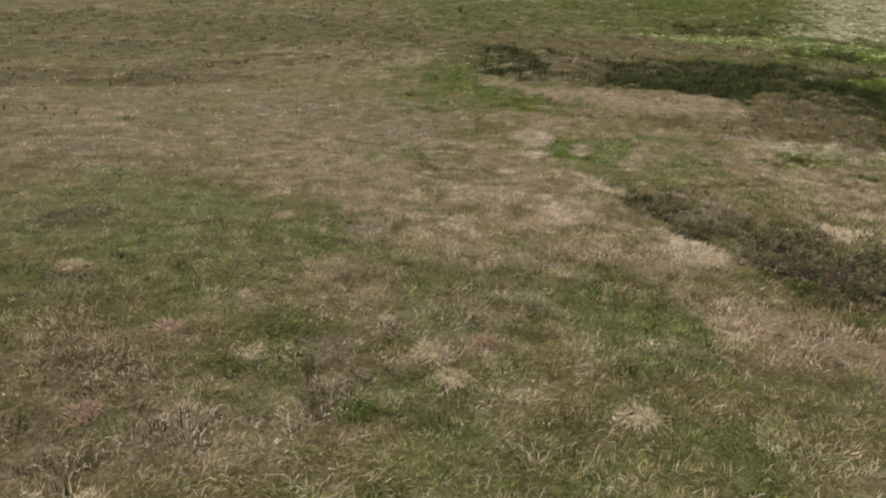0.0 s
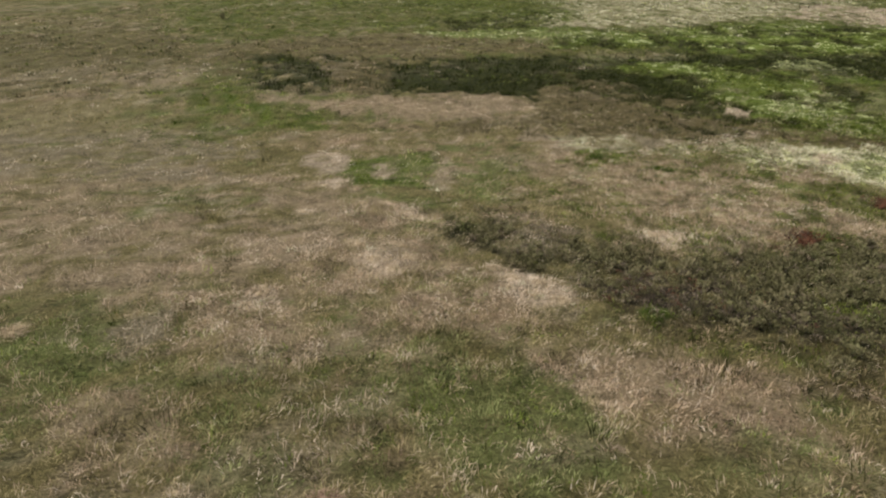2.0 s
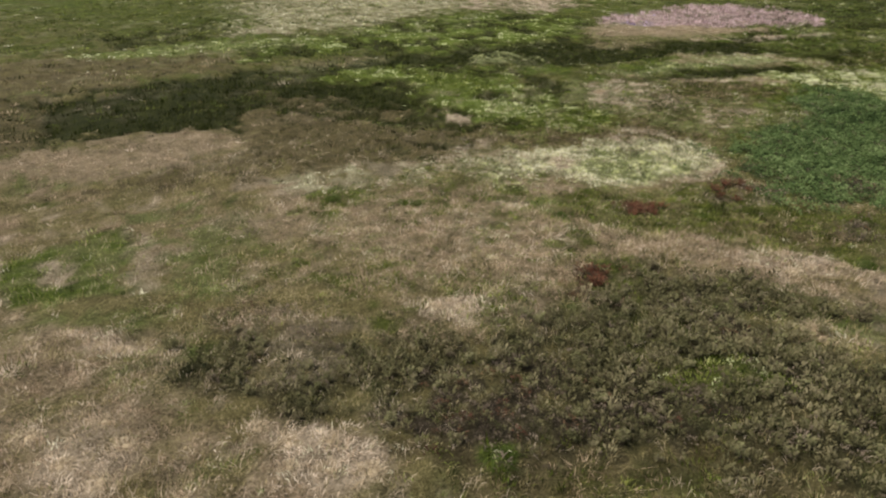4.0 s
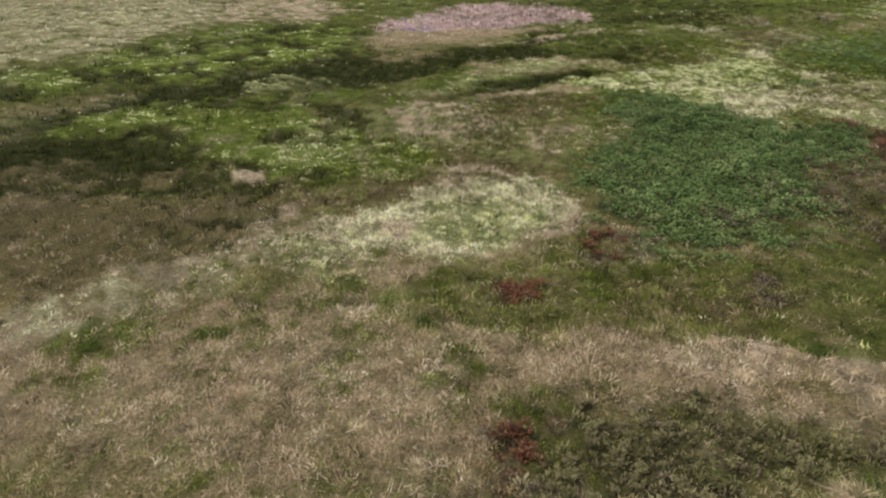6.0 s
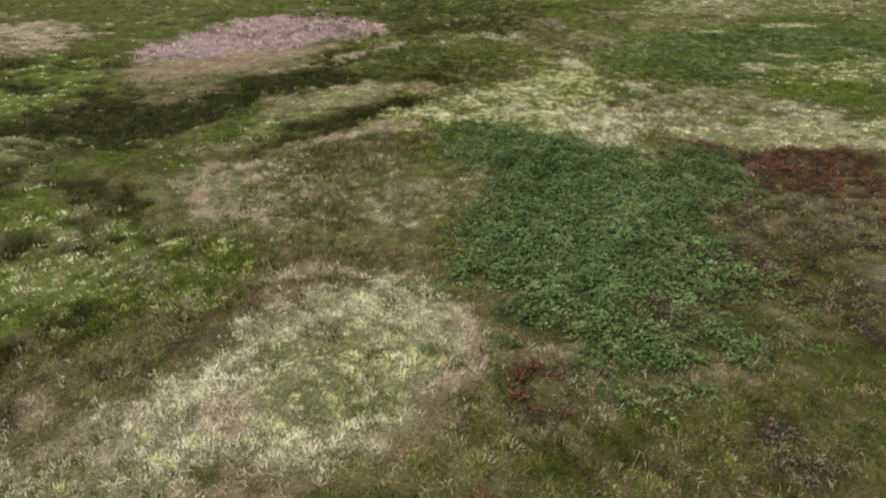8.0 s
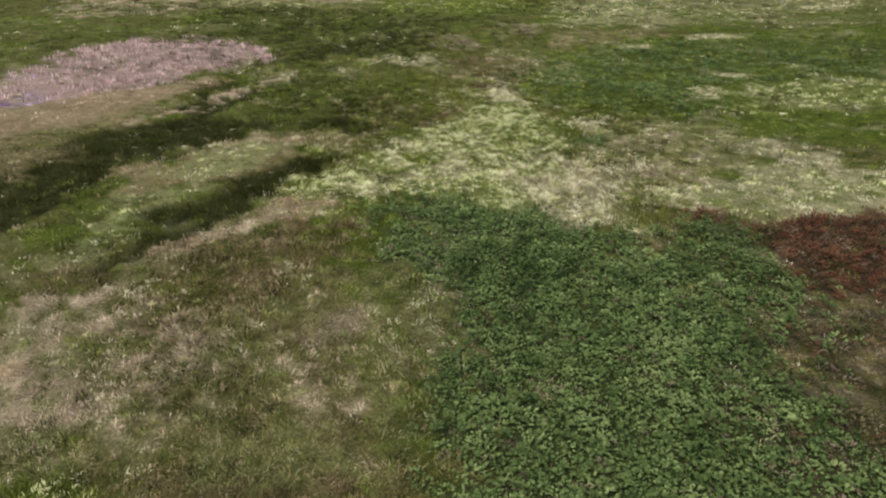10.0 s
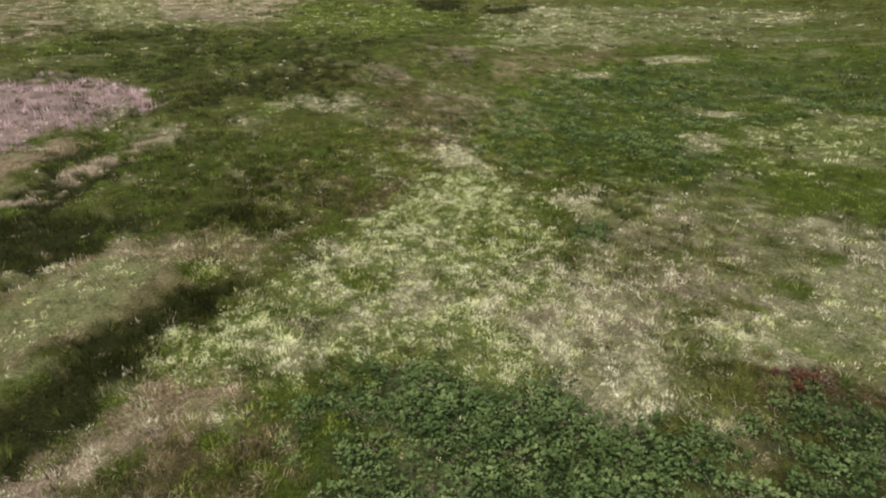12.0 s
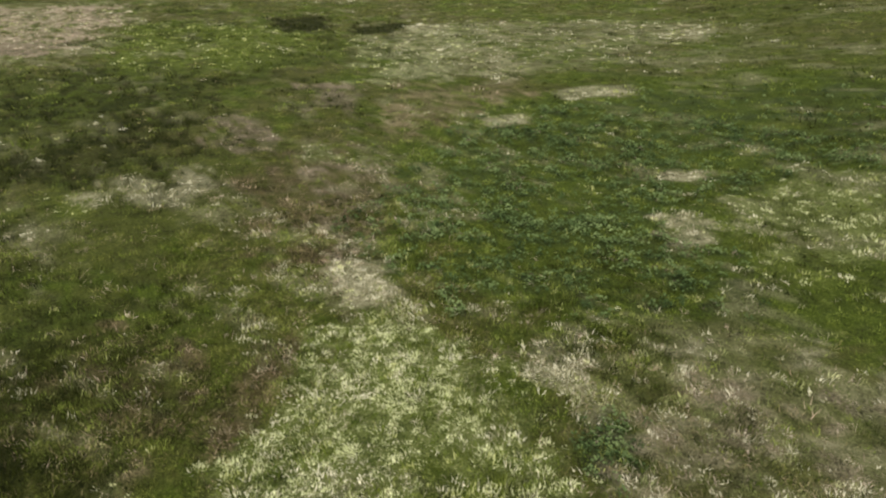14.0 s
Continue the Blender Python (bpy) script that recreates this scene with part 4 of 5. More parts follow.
def cover(x, y):
    """Share of each kind of plants at the places x, y."""
    n = len(x)
    w = np.zeros((len(KINDS), n))
    big, mid, fine = vnoise(x, y, 7.0, 1), vnoise(x, y, 2.2, 2), vnoise(x, y, 0.8, 3)
    wide = vnoise(x, y, 19.0, 9)
    tiny = vnoise(x, y, 0.42, 6)
    marsh = smooth(45, 80, x + 0.35 * (y - 25) + 12 * wide)
    dry = smooth(-0.1, 0.8, 0.55 * big + 0.5 * mid + 0.4 * fine - 0.75 * marsh)
    green = smooth(-0.1, 0.7, 0.5 * vnoise(x, y, 6.0, 4) + 0.5 * vnoise(x, y, 1.7, 5) + 0.35 * tiny + 0.1 * wide + 0.35 * marsh - 0.1) * (1 - dry)
    light = smooth(0.25, 0.85, 0.55 * vnoise(x, y, 1.3, 7) + 0.5 * tiny + 0.35 * vnoise(x, y, 9.0, 8)) * (0.7 - 0.45 * marsh)
    w[INDEX["dry"]], w[INDEX["green"]] = dry * 0.85, green * 0.85
    w[INDEX["meadow"]] = 1 - w[1] - w[3]
    w[INDEX["turf"]] = w[3] * (1 - marsh) * 0.8
    w[3] -= w[INDEX["turf"]]
    w[INDEX["olive"]] = w[0] * marsh * 0.75
    w[0] -= w[INDEX["olive"]]
    w *= 1 - light
    w[INDEX["pale"]] += light
    mottle = 0.4 * mid + 0.5 * fine + 0.45 * tiny
    bend_x = 0.9 * vnoise(x, y, 7.0, 61) + 0.8 * vnoise(x, y, 2.3, 62) + 0.35 * vnoise(x, y, 0.9, 63)
    bend_y = 0.9 * vnoise(x, y, 7.0, 64) + 0.8 * vnoise(x, y, 2.3, 65) + 0.35 * vnoise(x, y, 0.9, 66)
    blotch = 0.55 * vnoise(x, y, 2.6, 51) + 0.5 * vnoise(x, y, 1.1, 52) + 0.08
    for kind, share, corners, size, (x0, y0, x1, y1) in PLAN:
        bushy = kind in ("leafy", "shrub", "red", "heath")
        edge = min(3.4, max(0.35, 0.2 * size)) if bushy else min(2.6, max(0.3, (0.13 if share < 0.65 else 0.08) * size))
        reach = 1.5 * edge + 1.0
        at = np.nonzero((x > x0 - reach) & (x < x1 + reach) & (y > y0 - reach) & (y < y1 + reach))[0]
        if not len(at):
            continue
        give = min(0.9, 0.09 * size)
        px, py = x[at] + give * bend_x[at], y[at] + give * bend_y[at]
        best, inside = np.full(len(at), 1e9), np.zeros(len(at), dtype=bool)
        for (ax, ay), (bx, by) in zip(corners, corners[1:] + corners[:1]):
            dx, dy = bx - ax, by - ay
            s = np.clip(((px - ax) * dx + (py - ay) * dy) / (dx * dx + dy * dy + 1e-9), 0, 1)
            best = np.minimum(best, (px - ax - s * dx) ** 2 + (py - ay - s * dy) ** 2)
            if dy:
                inside ^= ((ay > py) != (by > py)) & (px < dx * (py - ay) / dy + ax)
        d = np.where(inside, 1, -1) * np.sqrt(best) + edge * (0.6 * mid[at] + 0.6 * fine[at])
        s = smooth(-0.6 * edge, 0.75 * edge, d) if bushy else smooth(-edge, edge, d)
        m = smooth(0.18, 0.82, s * share + mottle[at] * np.minimum(1, 3 * s) * (0.85 * (1.12 - share) + 1.6 * s * (1 - s)))
        if bushy:
            m = np.clip(s * share + (0.5 * fine[at] + 0.45 * tiny[at]) * np.minimum(1, 4 * s * (1.12 - s * share)), 0, 1)
        w[:, at] *= 1 - m
        if kind == "mosaic":
            wet = smooth(0.15, -0.15, blotch[at])
            cream = smooth(0.12, 0.34, blotch[at] + 0.25 * tiny[at]) * (1 - wet)
            w[INDEX["sedge"], at] += m * wet * 0.7
            w[INDEX["brown"], at] += m * wet * 0.12
            w[INDEX["olive"], at] += m * (wet * 0.18 + (1 - wet - cream) * 0.4)
            w[INDEX["flower"], at] += m * cream
            w[INDEX["lime"], at] += m * (1 - wet - cream) * 0.4
            w[INDEX["green"], at] += m * (1 - wet - cream) * 0.2
            continue
        for k, much in MIX[kind].items():
            w[INDEX[k], at] += m * much
    # stray dark clumps and pale strands over everything, the dark ones mostly on wet ground
    along, across = x * 0.86 + y * 0.5, y * 0.86 - x * 0.5
    strand = 0.6 * vnoise(along / 2.6, across, 0.7, 71) + 0.45 * vnoise(along / 2.2, across, 2.4, 72) + 0.3 * vnoise(x, y, 8.0, 73)
    m = 0.6 * smooth(0.22, 0.7, strand) * (0.5 + 0.4 * marsh) * (1 - 0.75 * w[INDEX["sedge"]])
    w *= 1 - m
    w[INDEX["pale"]] += m * (0.75 - 0.6 * marsh)
    w[INDEX["white"]] += m * 0.42 * marsh
    w[INDEX["brown"]] += m * 0.25 * (1 - marsh)
    w[INDEX["lime"]] += m * 0.25 * marsh
    w[INDEX["green"]] += m * 0.18 * marsh
    gloom = 0.5 * vnoise(x, y, 1.5, 74) + 0.45 * vnoise(along / 1.8, across, 3.2, 75) + 0.4 * vnoise(x, y, 11.0, 76)
    m = (0.27 + 0.25 * smooth(92, 125, x)) * smooth(0.1, 0.65, gloom) * (0.12 + 0.88 * marsh) * (1 - w[INDEX["leafy"]])
    w *= 1 - m
    w[INDEX["sedge"]] += m * 0.7
    w[INDEX["olive"]] += m * 0.3
    return w


def lie(x, y, sedge):
    """Height of the ground: a slope that runs out into a flat marsh with shallow channels."""
    q = np.minimum(4.1 - 0.06 * (x - 1.2) - 0.115 * (y - 17.5), 9.0)
    z = 0.6 + 0.5 * np.log1p(np.exp(q / 0.5)) + 0.096 * np.log1p(np.exp(np.minimum((12 - y) / 3, 20)))
    return z + 0.12 * vnoise(x, y, 3.1, 21) + 0.10 * vnoise(x, y, 1.7, 22) - 0.35 * sedge - 0.3 * np.exp(-((x - 32.75) ** 2 + 0.25 * (y - 40.3) ** 2) / 0.3)


# ---- materials ----
def nodes_of(name):
    mat = bpy.data.materials.new(name)
    mat.use_nodes = True
    return mat, mat.node_tree.nodes, mat.node_tree.links


def ramp(nodes, colours):
    r = nodes.new("ShaderNodeValToRGB")
    e = r.color_ramp.elements
    for i, c in enumerate(colours):
        at = i / (len(colours) - 1)
        el_ = e[i] if i < 2 else e.new(at)
        el_.position = at
        el_.color = (*c, 1)
    for i, c in enumerate(colours):
        e[i].position = i / (len(colours) - 1)
        e[i].color = (*c, 1)
    return r


def plant_material(name, colours, through_light=0.35, rough=0.7, gloss=0.1):
    """Leaf or blade: colour by each plant's own tone, patchy over metres, with some light passing through."""
    mat, nodes, links = nodes_of(name)
    tone = nodes.new("ShaderNodeAttribute")
    tone.attribute_name = "tone"
    geo = nodes.new("ShaderNodeNewGeometry")
    big = nodes.new("ShaderNodeTexNoise")
    big.inputs["Scale"].default_value = 0.9
    big.inputs["Detail"].default_value = 4
    links.new(geo.outputs["Position"], big.inputs["Vector"])
    mix = nodes.new("ShaderNodeMath")
    mix.operation = "MULTIPLY_ADD"
    mix.inputs[1].default_value = 0.7
    mix.inputs[2].default_value = -0.35
    links.new(big.outputs["Fac"], mix.inputs[0])
    add = nodes.new("ShaderNodeMath")
    links.new(mix.outputs[0], add.inputs[0])
    links.new(tone.outputs["Fac"], add.inputs[1])
    col = ramp(nodes, colours)
    links.new(add.outputs[0], col.inputs["Fac"])
    bsdf = nodes["Principled BSDF"]
    links.new(col.outputs["Color"], bsdf.inputs["Base Color"])
    bsdf.inputs["Roughness"].default_value = rough
    bsdf.inputs["Specular IOR Level"].default_value = gloss
    trans = nodes.new("ShaderNodeBsdfTranslucent")
    links.new(col.outputs["Color"], trans.inputs["Color"])
    mixed = nodes.new("ShaderNodeMixShader")
    mixed.inputs["Fac"].default_value = through_light
    links.new(bsdf.outputs[0], mixed.inputs[1])
    links.new(trans.outputs[0], mixed.inputs[2])
    links.new(mixed.outputs[0], nodes["Material Output"].inputs["Surface"])
    return mat


# dark, middle and light tone of each kind of plant
TONES = {
    "meadow": ((0.041, 0.039, 0.013), (0.229, 0.196, 0.086), (0.464, 0.395, 0.228)),
    "dry": ((0.081, 0.058, 0.035), (0.443, 0.327, 0.227), (0.68, 0.54, 0.4)),
    "pale": ((0.103, 0.077, 0.048), (0.567, 0.46, 0.355), (0.906, 0.78, 0.65)),
    "green": ((0.015, 0.027, 0.0029), (0.104, 0.153, 0.016), (0.291, 0.348, 0.081)),
    "lime": ((0.019, 0.037, 0.0029), (0.145, 0.183, 0.03), (0.524, 0.551, 0.237)),
    "sedge": ((0.0058, 0.0082, 0.0014), (0.029, 0.037, 0.0057), (0.145, 0.175, 0.043)),
    "brown": ((0.024, 0.02, 0.0070), (0.13, 0.108, 0.044), (0.322, 0.265, 0.15)),
    "sward": ((0.054, 0.073, 0.021), (0.295, 0.333, 0.135), (0.813, 0.828, 0.456)),
    "olive": ((0.016, 0.022, 0.0029), (0.081, 0.104, 0.013), (0.218, 0.236, 0.062)),
    "shrub": ((0.029, 0.032, 0.014), (0.148, 0.138, 0.069), (0.312, 0.275, 0.168)),
    "leafy": ((0.016, 0.034, 0.010), (0.110, 0.166, 0.059), (0.245, 0.321, 0.135)),
    "red": ((0.022, 0.014, 0.008), (0.112, 0.058, 0.038), (0.23, 0.15, 0.092)),
    "lavender": ((0.2, 0.15, 0.13), (0.47, 0.35, 0.35), (0.76, 0.59, 0.62)),
    "flower": ((0.029, 0.055, 0.0037), (0.194, 0.255, 0.043), (0.834, 0.867, 0.539)),
    "grey": ((0.051, 0.043, 0.027), (0.255, 0.218, 0.152), (0.479, 0.43, 0.345)),
    "white": ((0.055, 0.062, 0.022), (0.50, 0.475, 0.305), (0.94, 0.91, 0.72)),
    "heath": ((0.034, 0.026, 0.019), (0.155, 0.122, 0.093), (0.33, 0.27, 0.215)),
    "lilac": ((0.17, 0.13, 0.14), (0.37, 0.29, 0.42), (0.63, 0.51, 0.72)),
    "turf": ((0.035, 0.045, 0.013), (0.173, 0.212, 0.07), (0.402, 0.428, 0.197)),
}
# ground as a share of plant tone: dark soil and litter, plus gap shade put into the colour, between broad-leaved plants
# and in thin swards
LITTER_AND_SHADE = {"leafy": 0.36, "shrub": 0.36, "red": 0.42, "heath": 0.36, "flower": 0.66, "white": 0.74, "sward": 0.7, "sedge": 0.7}
PLANT = {k: plant_material(f"{k}_plants", TONES[k]) for k in KINDS}


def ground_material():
    """Thatch and soil between the plants, darkened for litter and gap shade, blended by the share of each kind."""
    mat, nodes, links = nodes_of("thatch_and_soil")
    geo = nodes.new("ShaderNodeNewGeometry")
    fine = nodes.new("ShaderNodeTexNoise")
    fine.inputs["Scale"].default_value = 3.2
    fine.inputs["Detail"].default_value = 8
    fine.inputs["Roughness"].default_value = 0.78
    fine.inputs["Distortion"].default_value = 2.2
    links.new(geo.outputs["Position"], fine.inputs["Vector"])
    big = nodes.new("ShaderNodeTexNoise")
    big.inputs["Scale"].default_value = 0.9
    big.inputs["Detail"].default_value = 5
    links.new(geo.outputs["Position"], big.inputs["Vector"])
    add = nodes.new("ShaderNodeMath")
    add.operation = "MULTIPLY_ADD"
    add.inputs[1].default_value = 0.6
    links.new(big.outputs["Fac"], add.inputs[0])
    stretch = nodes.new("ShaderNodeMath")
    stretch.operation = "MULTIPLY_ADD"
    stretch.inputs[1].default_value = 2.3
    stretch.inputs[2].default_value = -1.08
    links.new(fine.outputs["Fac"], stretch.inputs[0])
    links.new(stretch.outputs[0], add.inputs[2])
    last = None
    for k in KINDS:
        # unlisted kinds get 0.73, which paints in the shade between their blades
        share = LITTER_AND_SHADE.get(k, 0.73)
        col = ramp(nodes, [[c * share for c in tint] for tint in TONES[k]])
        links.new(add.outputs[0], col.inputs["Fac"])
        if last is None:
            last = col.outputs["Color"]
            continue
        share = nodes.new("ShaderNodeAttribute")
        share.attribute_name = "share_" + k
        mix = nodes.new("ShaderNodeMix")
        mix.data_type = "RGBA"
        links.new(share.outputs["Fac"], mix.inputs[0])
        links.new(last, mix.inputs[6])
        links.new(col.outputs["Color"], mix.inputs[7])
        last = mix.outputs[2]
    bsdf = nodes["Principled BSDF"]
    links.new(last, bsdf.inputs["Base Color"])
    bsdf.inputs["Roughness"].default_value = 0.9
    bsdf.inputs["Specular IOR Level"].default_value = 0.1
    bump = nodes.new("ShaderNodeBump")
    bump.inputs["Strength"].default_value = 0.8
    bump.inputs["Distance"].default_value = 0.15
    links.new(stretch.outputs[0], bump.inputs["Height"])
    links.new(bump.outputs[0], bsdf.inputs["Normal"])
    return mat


# ---- ground: one sheet out to the horizon ----
def axis(lo, near, near_to, hi, far):
    """Fine steps near the flight, wider ones beyond, then growing out to the horizon."""
    step = 1.3
    inner = np.concatenate([np.arange(lo, near, step), np.arange(near, near_to, 0.5), np.arange(near_to, hi + step, step)])
    out, s, v = [], step, inner[-1]
    while v < hi + far:
        s *= 1.25
        v += s
        out.append(v)
    left, s, v = [], step, inner[0]
    while v > lo - far:
        s *= 1.25
        v -= s
        left.append(v)
    return np.concatenate([np.array(left[::-1]), inner, np.array(out)])


def mesh_from_arrays(name, verts, faces, corners):
    """A mesh of equal polygons from arrays."""
    me = bpy.data.meshes.new(name)
    me.vertices.add(len(verts))
    me.vertices.foreach_set("co", np.ascontiguousarray(verts, dtype=np.float32).ravel())
    me.loops.add(faces.size)
    me.loops.foreach_set("vertex_index", faces.ravel().astype(np.int32))
    me.polygons.add(len(faces))
    me.polygons.foreach_set("loop_start", np.arange(0, faces.size, corners, dtype=np.int32))
    me.update(calc_edges=True)
    return me


def build_ground():
    xs, ys = axis(-95, -16, 114, 245, 2600), axis(-100, 4, 62, 175, 2600)
    gx, gy = np.meshgrid(xs, ys)
    x, y = gx.ravel(), gy.ravel()
    w = cover(x, y)
    z = lie(x, y, w[INDEX["sedge"]])
    nx, ny = len(xs), len(ys)
    i = (np.arange(ny - 1)[:, None] * nx + np.arange(nx - 1)[None, :]).ravel()
    faces = np.stack([i, i + 1, i + nx + 1, i + nx], 1)
    me = mesh_from_arrays("ground", np.stack([x, y, z], 1), faces, 4)
    me.polygons.foreach_set("use_smooth", np.ones(len(faces), dtype=bool))
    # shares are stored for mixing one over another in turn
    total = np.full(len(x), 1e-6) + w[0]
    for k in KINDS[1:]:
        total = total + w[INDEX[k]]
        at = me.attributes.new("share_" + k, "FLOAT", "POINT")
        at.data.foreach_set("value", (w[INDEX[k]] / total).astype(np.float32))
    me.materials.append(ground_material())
    return tagged(new("ground", me), "rolling thatch of dry and green marsh grassland", "ground", kind="structure")


ground = build_ground()


# ---- plants ----
# the stretch of meadow that lies nearest to the flight
SPINE = [(-3, 12), (3, 18), (12, 26), (26, 33), (40, 37), (57, 38), (70, 37), (85, 34), (99, 30)]


def off_spine(x, y):
    best = np.full(len(x), 1e9)
    for (ax, ay), (bx, by) in zip(SPINE[:-1], SPINE[1:]):
        dx, dy = bx - ax, by - ay
        s = np.clip(((x - ax) * dx + (y - ay) * dy) / (dx * dx + dy * dy), 0, 1)
        best = np.minimum(best, np.hypot(x - ax - s * dx, y - ay - s * dy))
    return best


# kind: (height, width, lean, blades against the usual, tuft radius, lift)
HABIT = {
    "meadow": (0.25, 0.014, 1.4, 0.75, 0.22, 0.0),
    "dry": (0.33, 0.013, 1.55, 1.0, 0.24, 0.0),
    "pale": (0.29, 0.014, 1.5, 1.1, 0.22, 0.0),
    "green": (0.22, 0.019, 1.0, 1.0, 0.20, 0.0),
    "lime": (0.26, 0.032, 0.9, 1.0, 0.20, 0.0),
    "sedge": (0.50, 0.019, 0.9, 1.1, 0.24, 0.0),
    "brown": (0.32, 0.015, 1.3, 1.0, 0.24, 0.0),
    "sward": (0.22, 0.017, 0.9, 1.5, 0.12, 0.0),
    "olive": (0.24, 0.019, 1.0, 1.0, 0.22, 0.0),
    "shrub": (0.09, 0.060, 0.95, 2.4, 0.19, 0.30),
    "leafy": (0.085, 0.052, 1.1, 2.1, 0.13, 0.46),
    "red": (0.16, 0.030, 0.8, 1.9, 0.20, 0.28),
    "lavender": (0.45, 0.028, 0.5, 1.0, 0.20, 0.0),
    "flower": (0.16, 0.020, 1.1, 1.4, 0.16, 0.08),
    "grey": (0.24, 0.013, 1.5, 1.0, 0.26, 0.0),
    "white": (0.22, 0.019, 1.2, 1.2, 0.17, 0.0),
    "turf": (0.21, 0.015, 1.0, 1.0, 0.20, 0.0),
    "heath": (0.12, 0.028, 0.9, 2.2, 0.18, 0.26),
    "lilac": (0.45, 0.028, 0.5, 1.0, 0.20, 0.0),
}
LABELS = {
    "meadow": ("meadow_grass", "mixed olive and straw meadow grass bent by wind"),
    "dry": ("dry_grass", "dry beige lodged grass with bent stems"),
    "pale": ("bleached_grass", "bleached cream grass in bright matted tufts"),
    "green": ("green_grass", "short fresh green grass among drier blades"),
    "lime": ("marsh_herbs", "bright yellow green marsh plants on wet ground"),
    "sedge": ("dark_sedge", "tall dark sedge filling shallow wet channels"),
    "brown": ("brown_sedge", "brown and olive sedge on damp ground"),
    "sward": ("pale_green_sward", "pale green upright grass with cream seed heads"),
    "olive": ("olive_turf", "low olive green turf with brown stems"),
    "shrub": ("shrub_undergrowth", "dark grey green leafy shrub undergrowth"),
    "leafy": ("leafy_ground_cover", "dense blue green broad leaved ground cover"),
    "red": ("reddish_stems", "dull red brown stems and leaves of low plants"),
    "lavender": ("lavender_grass", "lilac pink flowering grass in a tall stand"),
    "flower": ("flowering_herbs", "cream flowering herbs over yellow green leaves"),
    "white": ("white_grass", "whitish bleached grass strands over green growth"),
    "turf": ("short_turf", "short muted grey green turf with dry tips"),
    "heath": ("purplish_heath", "purplish brown twiggy heath among grey green shrubs"),
    "lilac": ("lilac_grass", "blue violet flowering grass at the stand's end"),
    "grey": ("withered_grass", "grey brown withered grass and bare litter"),
}
FLECKED = {"flower": 0.5, "white": 0.72, "sward": 0.45, "lime": 0.25, "sedge": 0.05}
# kind: (clump radius, height, leaves, leaf length, leaf width, uprightness)
BUSHY = {
    "shrub": (0.16, 0.46, 20, 0.20, 0.056, 1.8),
    "leafy": (0.18, 0.36, 16, 0.17, 0.09, 0.8),
    "heath": (0.14, 0.32, 24, 0.13, 0.034, 1.2),
    "red": (0.15, 0.32, 20, 0.14, 0.045, 0.9),
}
rng = np.random.default_rng(11)
STORE = {k: {"co": [], "tone": [], "faces": [], "n": 0} for k in KINDS}


def put_blades(kind, base, height, width, lean, azimuth, tone, bent):
    """Narrow blades: bent ones have a shoulder and a drooping tip, the others are one taper."""
    n = len(base)
    out = np.stack([np.cos(azimuth), np.sin(azimuth), np.zeros(n)], 1)
    turn = azimuth + rng.uniform(-0.9, 0.9, n) + math.pi / 2
    side = np.stack([np.cos(turn), np.sin(turn), rng.uniform(-0.3, 0.3, n)], 1) * width[:, None] * 0.5
    up = np.array([0, 0, 1.0])
    st = STORE[kind]
    if bent:
        l1, l2 = lean * 0.55, lean * 1.35
        mid = base + (np.sin(l1)[:, None] * out + np.cos(l1)[:, None] * up) * (height * 0.55)[:, None]
        tip = mid + (np.sin(l2)[:, None] * out + np.cos(l2)[:, None] * up) * (height * 0.5)[:, None]
        co = np.stack([base, mid - side, mid + side, tip], 1).reshape(-1, 3)
        i = np.arange(n)[:, None] * 4 + st["n"]
        f = np.concatenate([i + np.array([[0, 2, 1]]), i + np.array([[1, 2, 3]])])
        per = 4
    else:
        tip = base + (np.sin(lean)[:, None] * out + np.cos(lean)[:, None] * up) * height[:, None]
        co = np.stack([base - side, base + side, tip], 1).reshape(-1, 3)
        i = np.arange(n)[:, None] * 3 + st["n"]
        f = i + np.array([[0, 1, 2]])
        per = 3
    st["co"].append(co.astype(np.float32))
    st["tone"].append(np.repeat(tone, per).astype(np.float32))
    st["faces"].append(f.astype(np.int32))
    st["n"] += len(co)


def tussocks_at(x, y, cell):
    """Nearest tussock centre of each place: the way and share of the distance to it, and three numbers of its own."""
    iu, iv = np.floor(x / cell), np.floor(y / cell)
    best, own = np.full(len(x), 9.0), [np.zeros(len(x)) for _ in range(5)]
    for du in (-1, 0, 1):
        for dv in (-1, 0, 1):
            cu, cv = iu + du, iv + dv
            ox, oy = x / cell - cu - 0.1 - 0.8 * hashed(cu, cv, 101), y / cell - cv - 0.1 - 0.8 * hashed(cu, cv, 102)
            d = ox * ox + oy * oy
            near = d < best
            best = np.where(near, d, best)
            for held, value in zip(own, (ox, oy, hashed(cu, cv, 103), hashed(cu, cv, 104), hashed(cu, cv, 105))):
                held[near] = value[near]
    return np.sqrt(best), own


